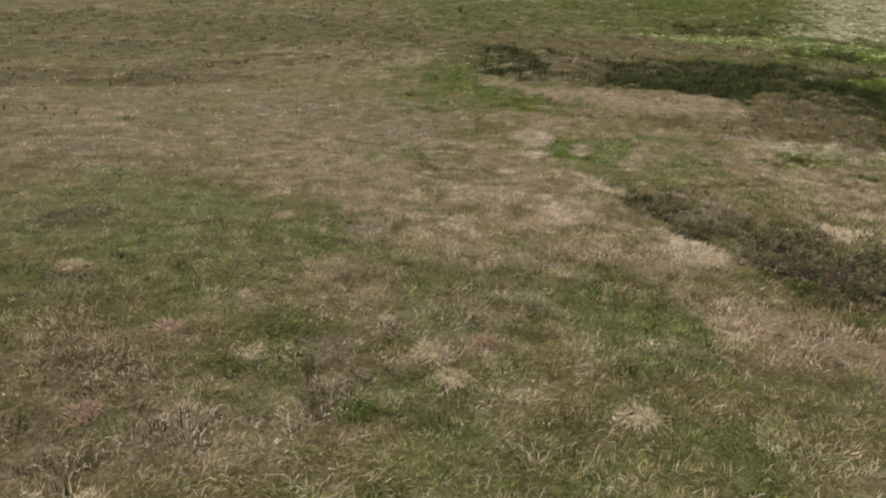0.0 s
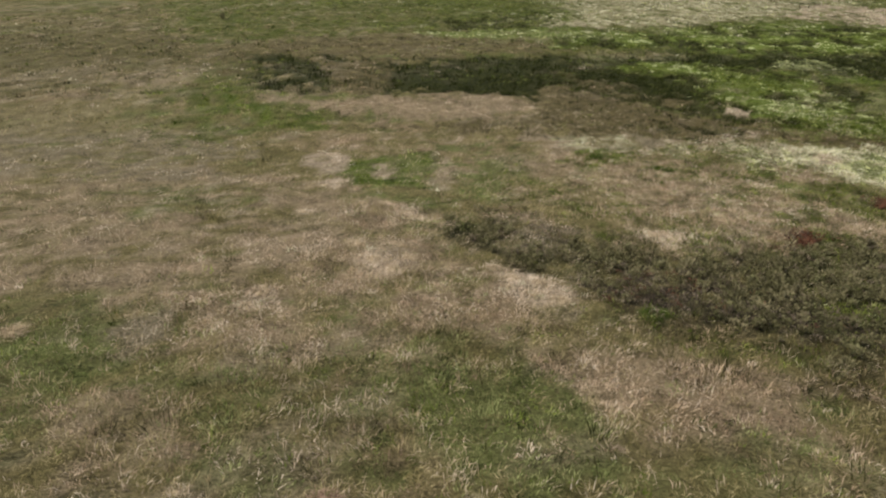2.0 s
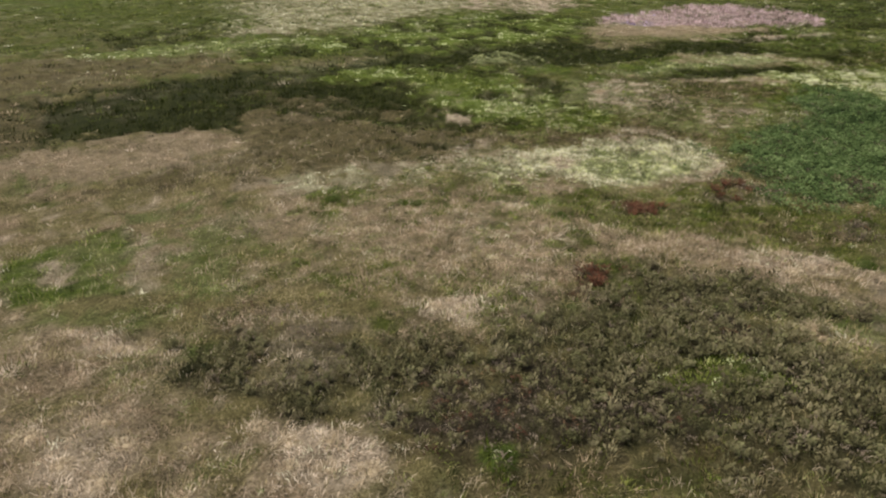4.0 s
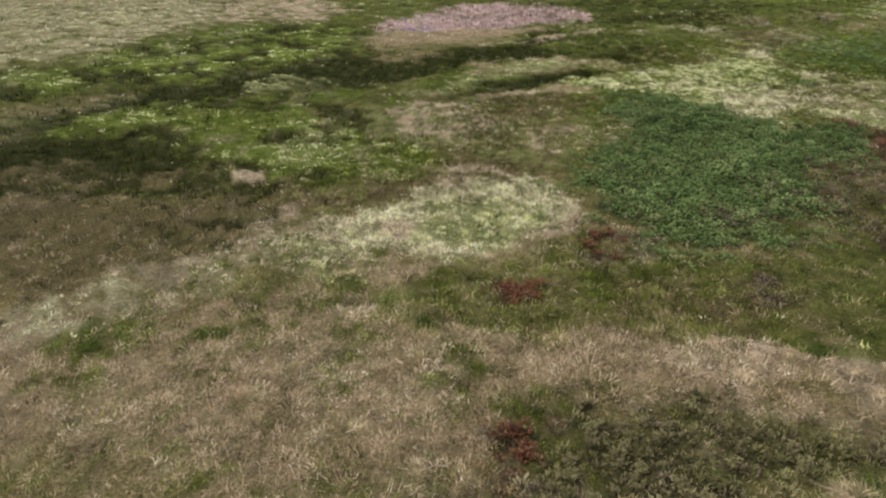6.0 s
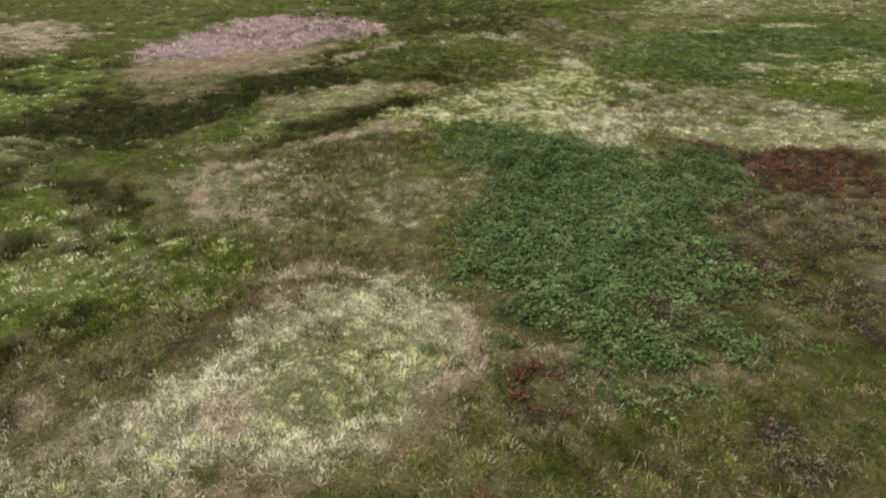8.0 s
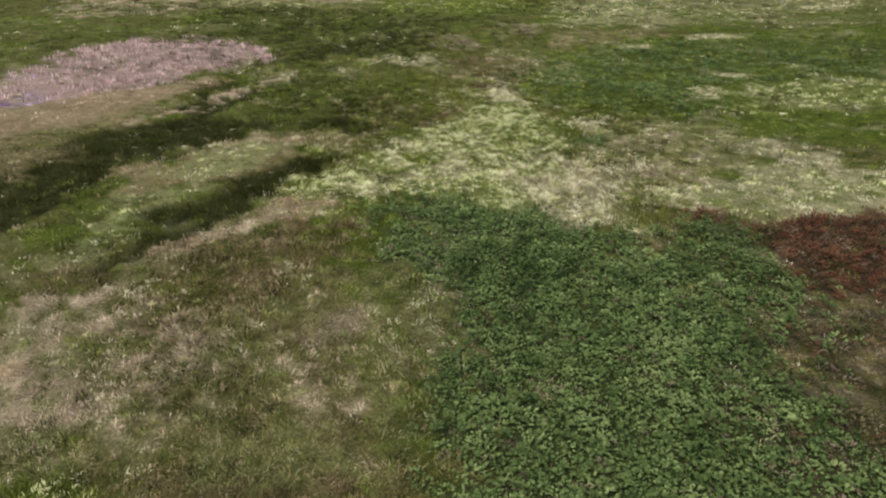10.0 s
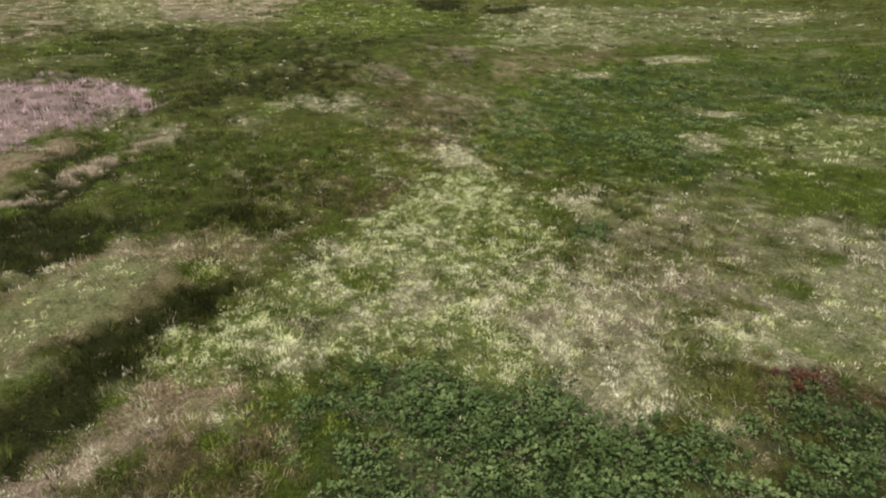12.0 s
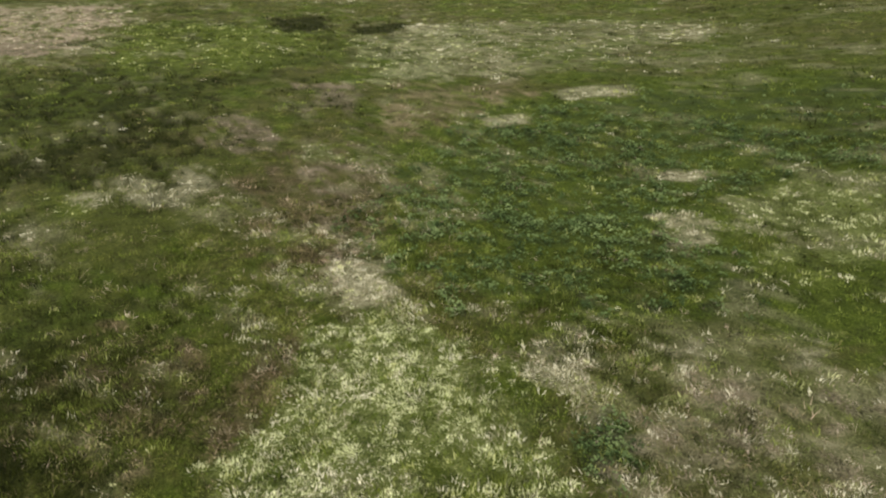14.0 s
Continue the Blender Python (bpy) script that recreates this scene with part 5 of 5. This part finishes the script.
def sow(lo, hi, near, far, density, blades, stretch, widen, bent):
    """Tufts over the box lo..hi whose distance from the spine lies between near and far."""
    n = int((hi[0] - lo[0]) * (hi[1] - lo[1]) * density)
    x, y = rng.uniform(lo[0], hi[0], n), rng.uniform(lo[1], hi[1], n)
    d = off_spine(x, y) + 3 * vnoise(x, y, 6, 31)
    keep = (d >= near) & (d < far) & (y > np.where(x < 60, -4, -4 - 0.75 * (x - 60)))
    x, y = x[keep], y[keep]
    z = lie(x, y, cover(x, y)[INDEX["sedge"]])
    # neighbours stray into each other's patches
    stray = np.where(rng.uniform(0, 1, len(x)) < 0.2, 1.1, 0.25)
    w = cover(x + rng.normal(0, 1, len(x)) * stray, y + rng.normal(0, 1, len(x)) * stray)
    # alike plants stand together in clumps
    off, (ox, oy, h1, h2, h3) = tussocks_at(x + 0.12 * vnoise(x, y, 0.5, 83), y + 0.12 * vnoise(x, y, 0.5, 84), 0.42 * stretch)
    keep = rng.uniform(0, 1, len(x)) > 0.75 * smooth(0.42, 0.75, off)
    x, y, z, w, off, ox, oy, h1, h2, h3 = x[keep], y[keep], z[keep], w[:, keep], off[keep], ox[keep], oy[keep], h1[keep], h2[keep], h3[keep]
    lump = 2.2 * h3 + 0.5 * vnoise(x, y, 0.95 * stretch, 81) + rng.normal(0, 0.25, len(x))
    chance = np.empty(len(x))
    chance[np.argsort(lump)] = (np.arange(len(x)) + 0.5) / len(x)
    pick = (np.cumsum(w, 0) < chance * w.sum(0)).sum(0).clip(0, len(KINDS) - 1)
    for k in KINDS:
        at = np.nonzero(pick == INDEX[k])[0]
        if k in BUSHY and far <= 40:
            continue
        if not len(at):
            continue
        h, wd, lean, many, radius, lift = HABIT[k]
        per = max(3, int(blades * many))
        size = rng.uniform(0.65, 1.35, len(at)) * (1 + 0.3 * vnoise(x[at], y[at], 2.5, 33))
        clump = 0.75 * vnoise(x[at], y[at], 0.7 * stretch, 41) + 0.45 * vnoise(x[at], y[at], 0.33 * stretch, 45)
        t0 = 0.48 + 0.95 * (h1[at] - 0.5) + 0.30 * clump + 0.30 * vnoise(x[at], y[at], 1.5 * stretch, 42) + rng.normal(0, 0.09, len(at))
        if k in FLECKED:
            # some tufts in seed or flower, the others leaf alone
            fleck = 0.6 * h1[at] + 0.4 * rng.uniform(0, 1, len(at)) < 0.1 + 0.8 * FLECKED[k] * (1 + 0.8 * clump)
            t0 = np.where(fleck, 0.84 + 0.15 * clump, 0.32 + 0.22 * clump)
        size = size * (1 + 0.3 * clump) * (1.2 - 0.5 * off[at])
        lay = 0.2 + 1.7 * vnoise(x[at], y[at], 2.0, 43) + 4.0 * (h2[at] - 0.5)
        i = np.repeat(np.arange(len(at)), per)
        m = len(i)
        a, r = rng.uniform(0, 2 * math.pi, m), np.sqrt(rng.uniform(0, 1, m)) * radius * stretch * size[i]
        bx, by = x[at][i] + np.cos(a) * r, y[at][i] + np.sin(a) * r
        bz = z[at][i] - 0.02
        if lift:
            bz = bz + lift * size[i] * np.sqrt(np.clip(1.05 - (r / (radius * stretch * size[i])) ** 2, 0, 1)) * rng.uniform(0.55, 1.0, m)
        # outward spread and the swirling lie of the wind together
        wx, wy = np.cos(a) * 0.4 + 1.3 * ox[at][i] + 0.5 * np.cos(lay)[i] + rng.normal(0, 0.45, m), np.sin(a) * 0.4 + 1.3 * oy[at][i] + 0.5 * np.sin(lay)[i] + rng.normal(0, 0.45, m)
        put_blades(k, np.stack([bx, by, bz], 1), h * size[i] * rng.uniform(0.5, 1.05, m) * (1 + 0.25 * (stretch - 1)),
                   wd * widen * rng.uniform(0.7, 1.3, m), np.clip(lean * rng.normal(0.8, 0.3, m), 0.05, 1.5), np.arctan2(wy, wx),
                   np.clip(t0[i] + rng.normal(0, 0.1, m), 0, 1), bent)


def clumps(lo, hi, far, cell):
    """Low leafy clumps set close together, one to a cell, wherever bushy plants cover the ground."""
    nx, ny = int((hi[0] - lo[0]) / cell), int((hi[1] - lo[1]) / cell)
    gx, gy = np.meshgrid(np.arange(nx), np.arange(ny))
    x = lo[0] + (gx.ravel() + rng.uniform(0.05, 0.95, nx * ny)) * cell
    y = lo[1] + (gy.ravel() + rng.uniform(0.05, 0.95, nx * ny)) * cell
    keep = off_spine(x, y) < far
    x, y = x[keep], y[keep]
    w = cover(x + rng.normal(0, 0.3, len(x)), y + rng.normal(0, 0.3, len(x)))
    names = list(BUSHY)
    share = np.stack([w[INDEX[k]] for k in names])
    keep = share.sum(0) > rng.uniform(0.12, 0.85, len(x))
    x, y, w, share = x[keep], y[keep], w[:, keep], share[:, keep]
    z = lie(x, y, w[INDEX["sedge"]])
    pick = (np.cumsum(share, 0) < rng.uniform(0, 1, len(x)) * share.sum(0)).sum(0).clip(0, len(names) - 1)
    for j, k in enumerate(names):
        at = np.nonzero(pick == j)[0]
        radius, tall, leaves, long, wide, upright = BUSHY[k]
        size = rng.uniform(0.7, 1.3, len(at)) * (1 + 0.25 * vnoise(x[at], y[at], 1.6, 46))
        t0 = 0.5 + 0.16 * vnoise(x[at], y[at], 2.4, 47) + 0.2 * vnoise(x[at], y[at], 0.9, 48) + rng.normal(0, 0.15, len(at))
        i = np.repeat(np.arange(len(at)), leaves)
        m = len(i)
        a, f = rng.uniform(0, 2 * math.pi, m), np.sqrt(rng.uniform(0, 1, m))
        out = np.stack([np.cos(a), np.sin(a), np.zeros(m)], 1)
        high = tall * size[i] * np.sqrt(np.clip(1.08 - f * f, 0, 1)) * rng.uniform(0.6, 1.0, m)
        foot = np.stack([x[at][i], y[at][i], z[at][i]], 1) + out * (radius * size[i] * f)[:, None] + np.array([0, 0, 1.0]) * high[:, None]
        way = out * (0.35 + f)[:, None] + rng.normal(0, 0.3, (m, 3)) + np.array([0, 0, upright])
        way /= np.linalg.norm(way, axis=1)[:, None]
        side = np.cross(way, rng.normal(0, 0.5, (m, 3)) + np.array([0, 0, 1.0]))
        side *= (wide * size[i] * rng.uniform(0.35, 0.65, m) / np.maximum(np.linalg.norm(side, axis=1), 0.05))[:, None]
        span = (long * size[i] * rng.uniform(0.7, 1.25, m))[:, None]
        mid, tip = foot + way * span * 0.5, foot + way * span - np.array([0, 0, 0.25]) * span
        st = STORE[k]
        n0 = np.arange(m)[:, None] * 4 + st["n"]
        st["co"].append(np.stack([foot, mid - side, mid + side, tip], 1).reshape(-1, 3).astype(np.float32))
        st["tone"].append(np.repeat(np.clip(t0[i] + rng.normal(0, 0.06, m), 0, 1), 4).astype(np.float32))
        st["faces"].append(np.concatenate([n0 + np.array([[0, 2, 1]]), n0 + np.array([[1, 2, 3]])]).astype(np.int32))
        st["n"] += 4 * m


clumps((-20, -12), (130, 66), 40, 0.31)
sow((-30, -10), (140, 60), -9, 14, 16.0, 7, 1.0, 1.35, True)
sow((-30, -10), (140, 60), -9, 14, 13.0, 11, 1.1, 1.4, False)
sow((-60, -40), (160, 90), 14, 40, 6.0, 8, 1.3, 2.2, False)
sow((-110, -95), (235, 165), 40, 125, 1.5, 7, 1.9, 4.5, False)


def wisps(lo, hi, far, number, blades, length):
    """Long windblown straws that lie in curling locks over the shorter growth."""
    x, y = rng.uniform(lo[0], hi[0], number), rng.uniform(lo[1], hi[1], number)
    w = cover(x, y)
    share = np.zeros(len(x))
    for k, much in WISPED.items():
        share += w[INDEX[k]] * much
    lock = vnoise(x, y, 1.6, 91) + 0.7 * vnoise(x, y, 0.6, 92)
    keep = (off_spine(x, y) < far) & (rng.uniform(0, 1, len(x)) < share * (1 + 0.9 * lock))
    x, y, w = x[keep], y[keep], w[:, keep]
    z = lie(x, y, w[INDEX["sedge"]]) + 0.05
    wet = w[INDEX["flower"]] + w[INDEX["white"]] + w[INDEX["sward"]] + w[INDEX["lime"]] + 0.6 * w[INDEX["green"]] > 0.4
    lay = 0.2 + 1.9 * vnoise(x, y, 2.0, 43) + 2.6 * vnoise(x, y, 0.7, 93)
    for k, at in (("white", np.nonzero(wet)[0]), ("pale", np.nonzero(~wet)[0])):
        i = np.repeat(at, blades)
        m = len(i)
        foot = np.stack([x[i] + rng.normal(0, 0.16, m), y[i] + rng.normal(0, 0.16, m), z[i]], 1)
        size = np.repeat(rng.uniform(0.6, 1.4, len(at)), blades)
        put_blades(k, foot, length * size * rng.uniform(0.6, 1.2, m), rng.uniform(0.008, 0.015, m), rng.uniform(0.95, 1.3, m),
                   lay[i] + rng.normal(0, 0.8, m), np.clip(0.45 + 0.2 * lock[keep][i] + rng.normal(0, 0.12, m), 0, 1), True)


WISPED = {"pale": 0.8, "white": 0.8, "flower": 0.4, "sward": 0.3, "dry": 0.5, "meadow": 0.3, "lime": 0.35, "brown": 0.35, "turf": 0.3, "olive": 0.1, "grey": 0.5, "green": 0.06}
wisps((-20, -5), (135, 60), 26, 34000, 6, 0.36)

for k in KINDS:
    st = STORE[k]
    if not st["co"]:
        continue
    title, label = LABELS[k]
    me = mesh_from_arrays(title, np.concatenate(st["co"]), np.concatenate(st["faces"]), 3)
    at = me.attributes.new("tone", "FLOAT", "POINT")
    at.data.foreach_set("value", np.concatenate(st["tone"]))
    me.materials.append(PLANT[k])
    tagged(new(title, me), label, "grass" if k in ("meadow", "dry", "pale", "green", "sward", "lavender", "lilac", "grey", "turf") else "plants", kind="stuff")


# ---- single shrubs, plants and tussocks ----
def part(name, bm, material, parent, label=""):
    me = bpy.data.meshes.new(name)
    bm.to_mesh(me)
    bm.free()
    me.materials.append(material)
    ob = new(name, me)
    ob.parent = parent
    return tagged(ob, label)


def own_material(name, colours, spread, through_light=0.3):
    """Foliage whose colour differs from plant to plant and from leaf to leaf."""
    mat, nodes, links = nodes_of(name)
    info = nodes.new("ShaderNodeObjectInfo")
    geo = nodes.new("ShaderNodeNewGeometry")
    leaf = nodes.new("ShaderNodeMath")
    leaf.operation = "MULTIPLY_ADD"
    leaf.inputs[1].default_value = spread
    links.new(geo.outputs["Random Per Island"], leaf.inputs[0])
    own = nodes.new("ShaderNodeMath")
    own.operation = "MULTIPLY"
    own.inputs[1].default_value = 1 - spread
    links.new(info.outputs["Random"], own.inputs[0])
    links.new(own.outputs[0], leaf.inputs[2])
    col = ramp(nodes, colours)
    links.new(leaf.outputs[0], col.inputs["Fac"])
    bsdf = nodes["Principled BSDF"]
    links.new(col.outputs["Color"], bsdf.inputs["Base Color"])
    bsdf.inputs["Roughness"].default_value = 0.7
    bsdf.inputs["Specular IOR Level"].default_value = 0.12
    trans = nodes.new("ShaderNodeBsdfTranslucent")
    links.new(col.outputs["Color"], trans.inputs["Color"])
    mixed = nodes.new("ShaderNodeMixShader")
    mixed.inputs["Fac"].default_value = through_light
    links.new(bsdf.outputs[0], mixed.inputs[1])
    links.new(trans.outputs[0], mixed.inputs[2])
    links.new(mixed.outputs[0], nodes["Material Output"].inputs["Surface"])
    return mat


SHRUB_LEAF = own_material("shrub_leaf", ((0.064, 0.066, 0.029), (0.138, 0.138, 0.063), (0.175, 0.145, 0.095), (0.2, 0.205, 0.095), (0.26, 0.22, 0.15)), 0.25)
BROAD_LEAF = own_material("broad_leaf", ((0.04, 0.066, 0.02), (0.08, 0.128, 0.042), (0.115, 0.168, 0.06), (0.175, 0.225, 0.085)), 0.5)
RED_LEAF = own_material("red_leaf", ((0.06, 0.022, 0.013), (0.17, 0.07, 0.042), (0.26, 0.14, 0.085)), 0.6)
STRAW = own_material("straw", ((0.2, 0.155, 0.095), (0.45, 0.365, 0.25), (0.7, 0.6, 0.45)), 0.7)
FRESH = own_material("fresh_blade", ((0.03, 0.048, 0.008), (0.07, 0.1, 0.02), (0.13, 0.155, 0.04)), 0.6)
PINK_STRAW = own_material("pink_straw", ((0.2, 0.13, 0.095), (0.42, 0.29, 0.22), (0.6, 0.46, 0.38)), 0.7)
WEATHERED = own_material("weathered_wood", ((0.055, 0.048, 0.036), (0.10, 0.09, 0.072), (0.16, 0.145, 0.12)), 0.7, 0.0)
BARK = own_material("bark", ((0.05, 0.038, 0.028), (0.12, 0.095, 0.07)), 0.5, 0.0)


def leaf_into(bm, at, way, size, wide):
    """One leaf, folded along its middle: two faces."""
    way = way.normalized()
    side = way.cross(Vector((random.uniform(-0.4, 0.4), random.uniform(-0.4, 0.4), 1))).normalized() * wide * 0.5
    mid = at + way * size * 0.5
    sag = Vector((0, 0, -0.12 * size))
    a, b, c, d = bm.verts.new(at), bm.verts.new(mid - side), bm.verts.new(mid + side), bm.verts.new(at + way * size + sag)
    bm.faces.new((a, c, b))
    bm.faces.new((b, c, d))


def twig_into(bm, a, b, thick):
    """A three-sided tapering twig."""
    d = (b - a).normalized()
    u = d.cross(Vector((1, 0, 0.3))).normalized()
    v = d.cross(u)
    low = [bm.verts.new(a + (u * math.cos(t) + v * math.sin(t)) * thick) for t in (0, 2.1, 4.2)]
    top = bm.verts.new(b)
    for i in range(3):
        bm.faces.new((low[i], low[(i + 1) % 3], top))


def make_shrub(name, label, category, radius, height, shoots, leaves, leaf, wide, material, upright, group):
    """A low shrub: stems from one base, each shoot set round with leaves."""
    thing = tagged(new(name), label, category, group)
    stem_bm, leaf_bm = bmesh.new(), bmesh.new()
    for _ in range(shoots):
        a, r = random.uniform(0, 6.283), radius * math.sqrt(random.random())
        tall = height * random.uniform(0.65, 1.1) * (1 - 0.45 * (r / radius) ** 2)
        foot = Vector((math.cos(a) * r * 0.25, math.sin(a) * r * 0.25, -0.03))
        tip = Vector((math.cos(a) * r, math.sin(a) * r, tall))
        twig_into(stem_bm, foot, tip, 0.008)
        for i in range(leaves):
            f = 0.35 + 0.65 * (i + random.random()) / leaves
            at = foot.lerp(tip, f)
            b = i * 2.4 + random.uniform(-0.5, 0.5)
            way = Vector((math.cos(b), math.sin(b), upright + random.uniform(-0.2, 0.5)))
            leaf_into(leaf_bm, at, way, leaf * random.uniform(0.7, 1.25) * (1.15 - 0.4 * f), wide * random.uniform(0.8, 1.2))
    part("stem", stem_bm, BARK, thing)
    part("foliage", leaf_bm, material, thing)
    return thing


def make_tussock(name, label, category, radius, height, blades, wide, material, group):
    """A grass tussock: a crown of dead matter and bent blades that fountain outwards."""
    thing = tagged(new(name), label, category, group)
    bm, core = bmesh.new(), bmesh.new()
    wind = Vector((random.uniform(-1, 1), random.uniform(-1, 1), 0)) * 0.5
    for _ in range(blades):
        a, r = random.uniform(0, 6.283), math.sqrt(random.random())
        out = Vector((math.cos(a), math.sin(a), 0))
        foot = out * radius * 0.85 * r + Vector((0, 0, -0.02))
        way = (out * random.uniform(0.2, 1.0) + wind + Vector((random.gauss(0, 0.5), random.gauss(0, 0.5), 0))) * radius
        tall = height * random.uniform(0.35, 1.1) * (1.1 - 0.5 * r)
        mid = foot + way * 0.25 + Vector((0, 0, tall * 0.8))
        tip = mid + way * random.uniform(0.25, 0.6) + Vector((0, 0, tall * random.uniform(-0.45, 0.25)))
        side = Vector((-way.y, way.x, random.uniform(-0.2, 0.2) * radius)).normalized() * wide * 0.5
        p = [bm.verts.new(q) for q in (foot, mid - side, mid + side, tip)]
        bm.faces.new((p[0], p[2], p[1]))
        bm.faces.new((p[1], p[2], p[3]))
    rings = []
    for i, (rr, zz) in enumerate(((0.55, -0.08), (0.42, 0.06), (0.2, 0.14))):
        rings.append([core.verts.new((math.cos(t * 0.785) * radius * rr * random.uniform(0.85, 1.15), math.sin(t * 0.785) * radius * rr * random.uniform(0.85, 1.15), zz * height * 2)) for t in range(8)])
    for lo_, hi_ in zip(rings[:-1], rings[1:]):
        for i in range(8):
            core.faces.new((lo_[i], lo_[(i + 1) % 8], hi_[(i + 1) % 8], hi_[i]))
    core.faces.new(rings[-1])
    part("crown", core, material, thing)
    part("tuft", bm, material, thing)
    return thing


def height_at(x, y):
    x, y = np.array([float(x)]), np.array([float(y)])
    return float(lie(x, y, cover(x, y)[INDEX["sedge"]])[0])


def spread(models, places, low=0.8, high=1.25):
    """The models in turn, copied to the places, each turned and sized by chance."""
    for i, (x, y) in enumerate(places):
        s = random.uniform(low, high)
        m = pose(x, y, height_at(x, y) - 0.02, random.uniform(-6, 6), random.uniform(-6, 6), random.uniform(0, 360))
        if i < len(models):
            models[i].matrix_basis = m
        else:
            ob = copy_thing(models[i % len(models)], m)
            ob.scale = (s, s, s * random.uniform(0.85, 1.15))


def places_in(kind, lo, hi, number, gap, least=0.55):
    """Places within the box where that kind covers the ground, no nearer to each other than gap."""
    r = np.random.default_rng(len(kind) * 7 + number)
    n = 9000
    x, y = r.uniform(lo[0], hi[0], n), r.uniform(lo[1], hi[1], n)
    ok = cover(x, y)[INDEX[kind]] > least
    got = []
    for px, py in zip(x[ok], y[ok]):
        if all((px - qx) ** 2 + (py - qy) ** 2 > gap * gap for qx, qy in got):
            got.append((px, py))
            if len(got) == number:
                break
    return got


thicket = [make_shrub("shrub", "low dark grey green shrub in a dense thicket", "shrub", 0.22, 0.50, 12, 11, 0.12, 0.055, SHRUB_LEAF, 0.5, "shrubs of the thicket") for _ in range(6)]
spread(thicket, places_in("shrub", (8, 12), (36, 42), 300, 0.58, 0.45), 0.65, 1.3)
leafy = [make_shrub("leafy_plant", "low blue green broad leaved plant in a dense patch", "plant", 0.19, 0.40, 9, 9, 0.12, 0.07, BROAD_LEAF, 0.45, "plants of the leafy patch") for _ in range(6)]
spread(leafy, places_in("leafy", (52, 16), (72, 36), 300, 0.55), 0.75, 1.25)
reds = [make_shrub("red_shrub", "small reddish brown shrub standing in olive turf", "shrub", 0.42, 0.45, 14, 10, 0.13, 0.05, RED_LEAF, 0.8, "reddish shrubs") for _ in range(4)]
spread(reds, [(36.7, 33.7), (37.2, 33.3), (36.3, 34.2), (37.0, 34.2), (36.2, 33.4), (37.5, 32.9), (26.4, 29.5), (26.9, 29.8), (26.0, 29.3), (26.6, 30.1), (36.4, 33.4), (36.9, 33.2), (36.0, 33.6)] + places_in("red", (24, 12), (80, 40), 80, 0.6, 0.4), 0.7, 1.2)
tussocks = [make_tussock("grass_tussock", "bleached grass tussock with drooping straw blades", "grass tussock", 0.32, 0.22, 190, 0.014, STRAW, "straw tussocks") for _ in range(5)]
spread(tussocks, places_in("pale", (-14, 8), (44, 46), 110, 1.1, 0.5), 0.6, 1.2)
fresh = [make_tussock("green_tussock", "dark green grass tussock in paler turf", "grass tussock", 0.42, 0.34, 300, 0.02, FRESH, "green tussocks") for _ in range(3)]
spread(fresh, [(-2.0, 13.05), (32.09, 35.99), (27.78, 44.12), (35.63, 21.62), (28.13, 43.50), (24.86, 47.47), (37.58, 30.49), (14.05, 24.05)], 0.8, 1.15)
rosy = [make_tussock("rosy_tussock", "pinkish withered grass tussock in green turf", "grass tussock", 0.34, 0.34, 260, 0.013, PINK_STRAW, "rosy tussocks") for _ in range(2)]
spread(rosy, [(1.25, 17.31), (-7.55, 16.38), (-7.77, 12.08)], 0.85, 1.1)
strawy = [make_tussock("straw_tussock", "large bleached straw tussock with fallen blades", "grass tussock", 0.46, 0.36, 420, 0.014, STRAW, "large straw tussocks") for _ in range(3)]
spread(strawy, [(0.30, 14.90), (-12.45, 20.48), (4.84, 13.52), (-6.98, 27.59), (-0.19, 16.32), (27.33, 20.83), (59.90, 53.19)], 0.85, 1.15)
bush = [make_shrub("lone_bush", "small dark lone bush in far meadow", "shrub", 0.55, 1.5, 26, 16, 0.2, 0.08, SHRUB_LEAF, 0.8, "")]
spread(bush, [(2.1, 126.9)])


def make_branch(name, label, x, y, length, turn):
    """A weathered fallen branch with a fork and a broken stub."""
    thing = tagged(new(name), label, "branch")
    z = height_at(x, y)
    thing.matrix_basis = pose(x, y, z, 0, 0, turn)
    for title, points, thick in (("limb", ((-0.5, 0, 0.07), (-0.2, 0.03, 0.10), (0.15, -0.03, 0.11), (0.5, 0.02, 0.09)), 0.06), ("fork", ((0.1, -0.02, 0.11), (0.3, 0.16, 0.16), (0.42, 0.30, 0.14)), 0.04), ("stub", ((-0.15, 0.03, 0.11), (-0.22, -0.10, 0.17)), 0.035)):
        bm = bmesh.new()
        rings = []
        for i, q in enumerate(points):
            r = thick * (1 - 0.45 * i / (len(points) - 1)) / length
            rings.append([bm.verts.new(((q[0] + r * 0.2 * math.sin(a)) * length, (q[1] + r * math.cos(a)) * length, q[2] + r * length * math.sin(a) * random.uniform(0.85, 1.1))) for a in np.linspace(0, 5.5, 8)])
        for lo_, hi_ in zip(rings[:-1], rings[1:]):
            for i in range(8):
                bm.faces.new((lo_[i], lo_[(i + 1) % 8], hi_[(i + 1) % 8], hi_[i]))
        bm.faces.new(rings[0][::-1])
        bm.faces.new(rings[-1])
        part(title, bm, WEATHERED, thing)
    return thing


make_branch("fallen_branch", "weathered grey fallen branch lying in withered grass", 32.44, 40.09, 1.3, -60)
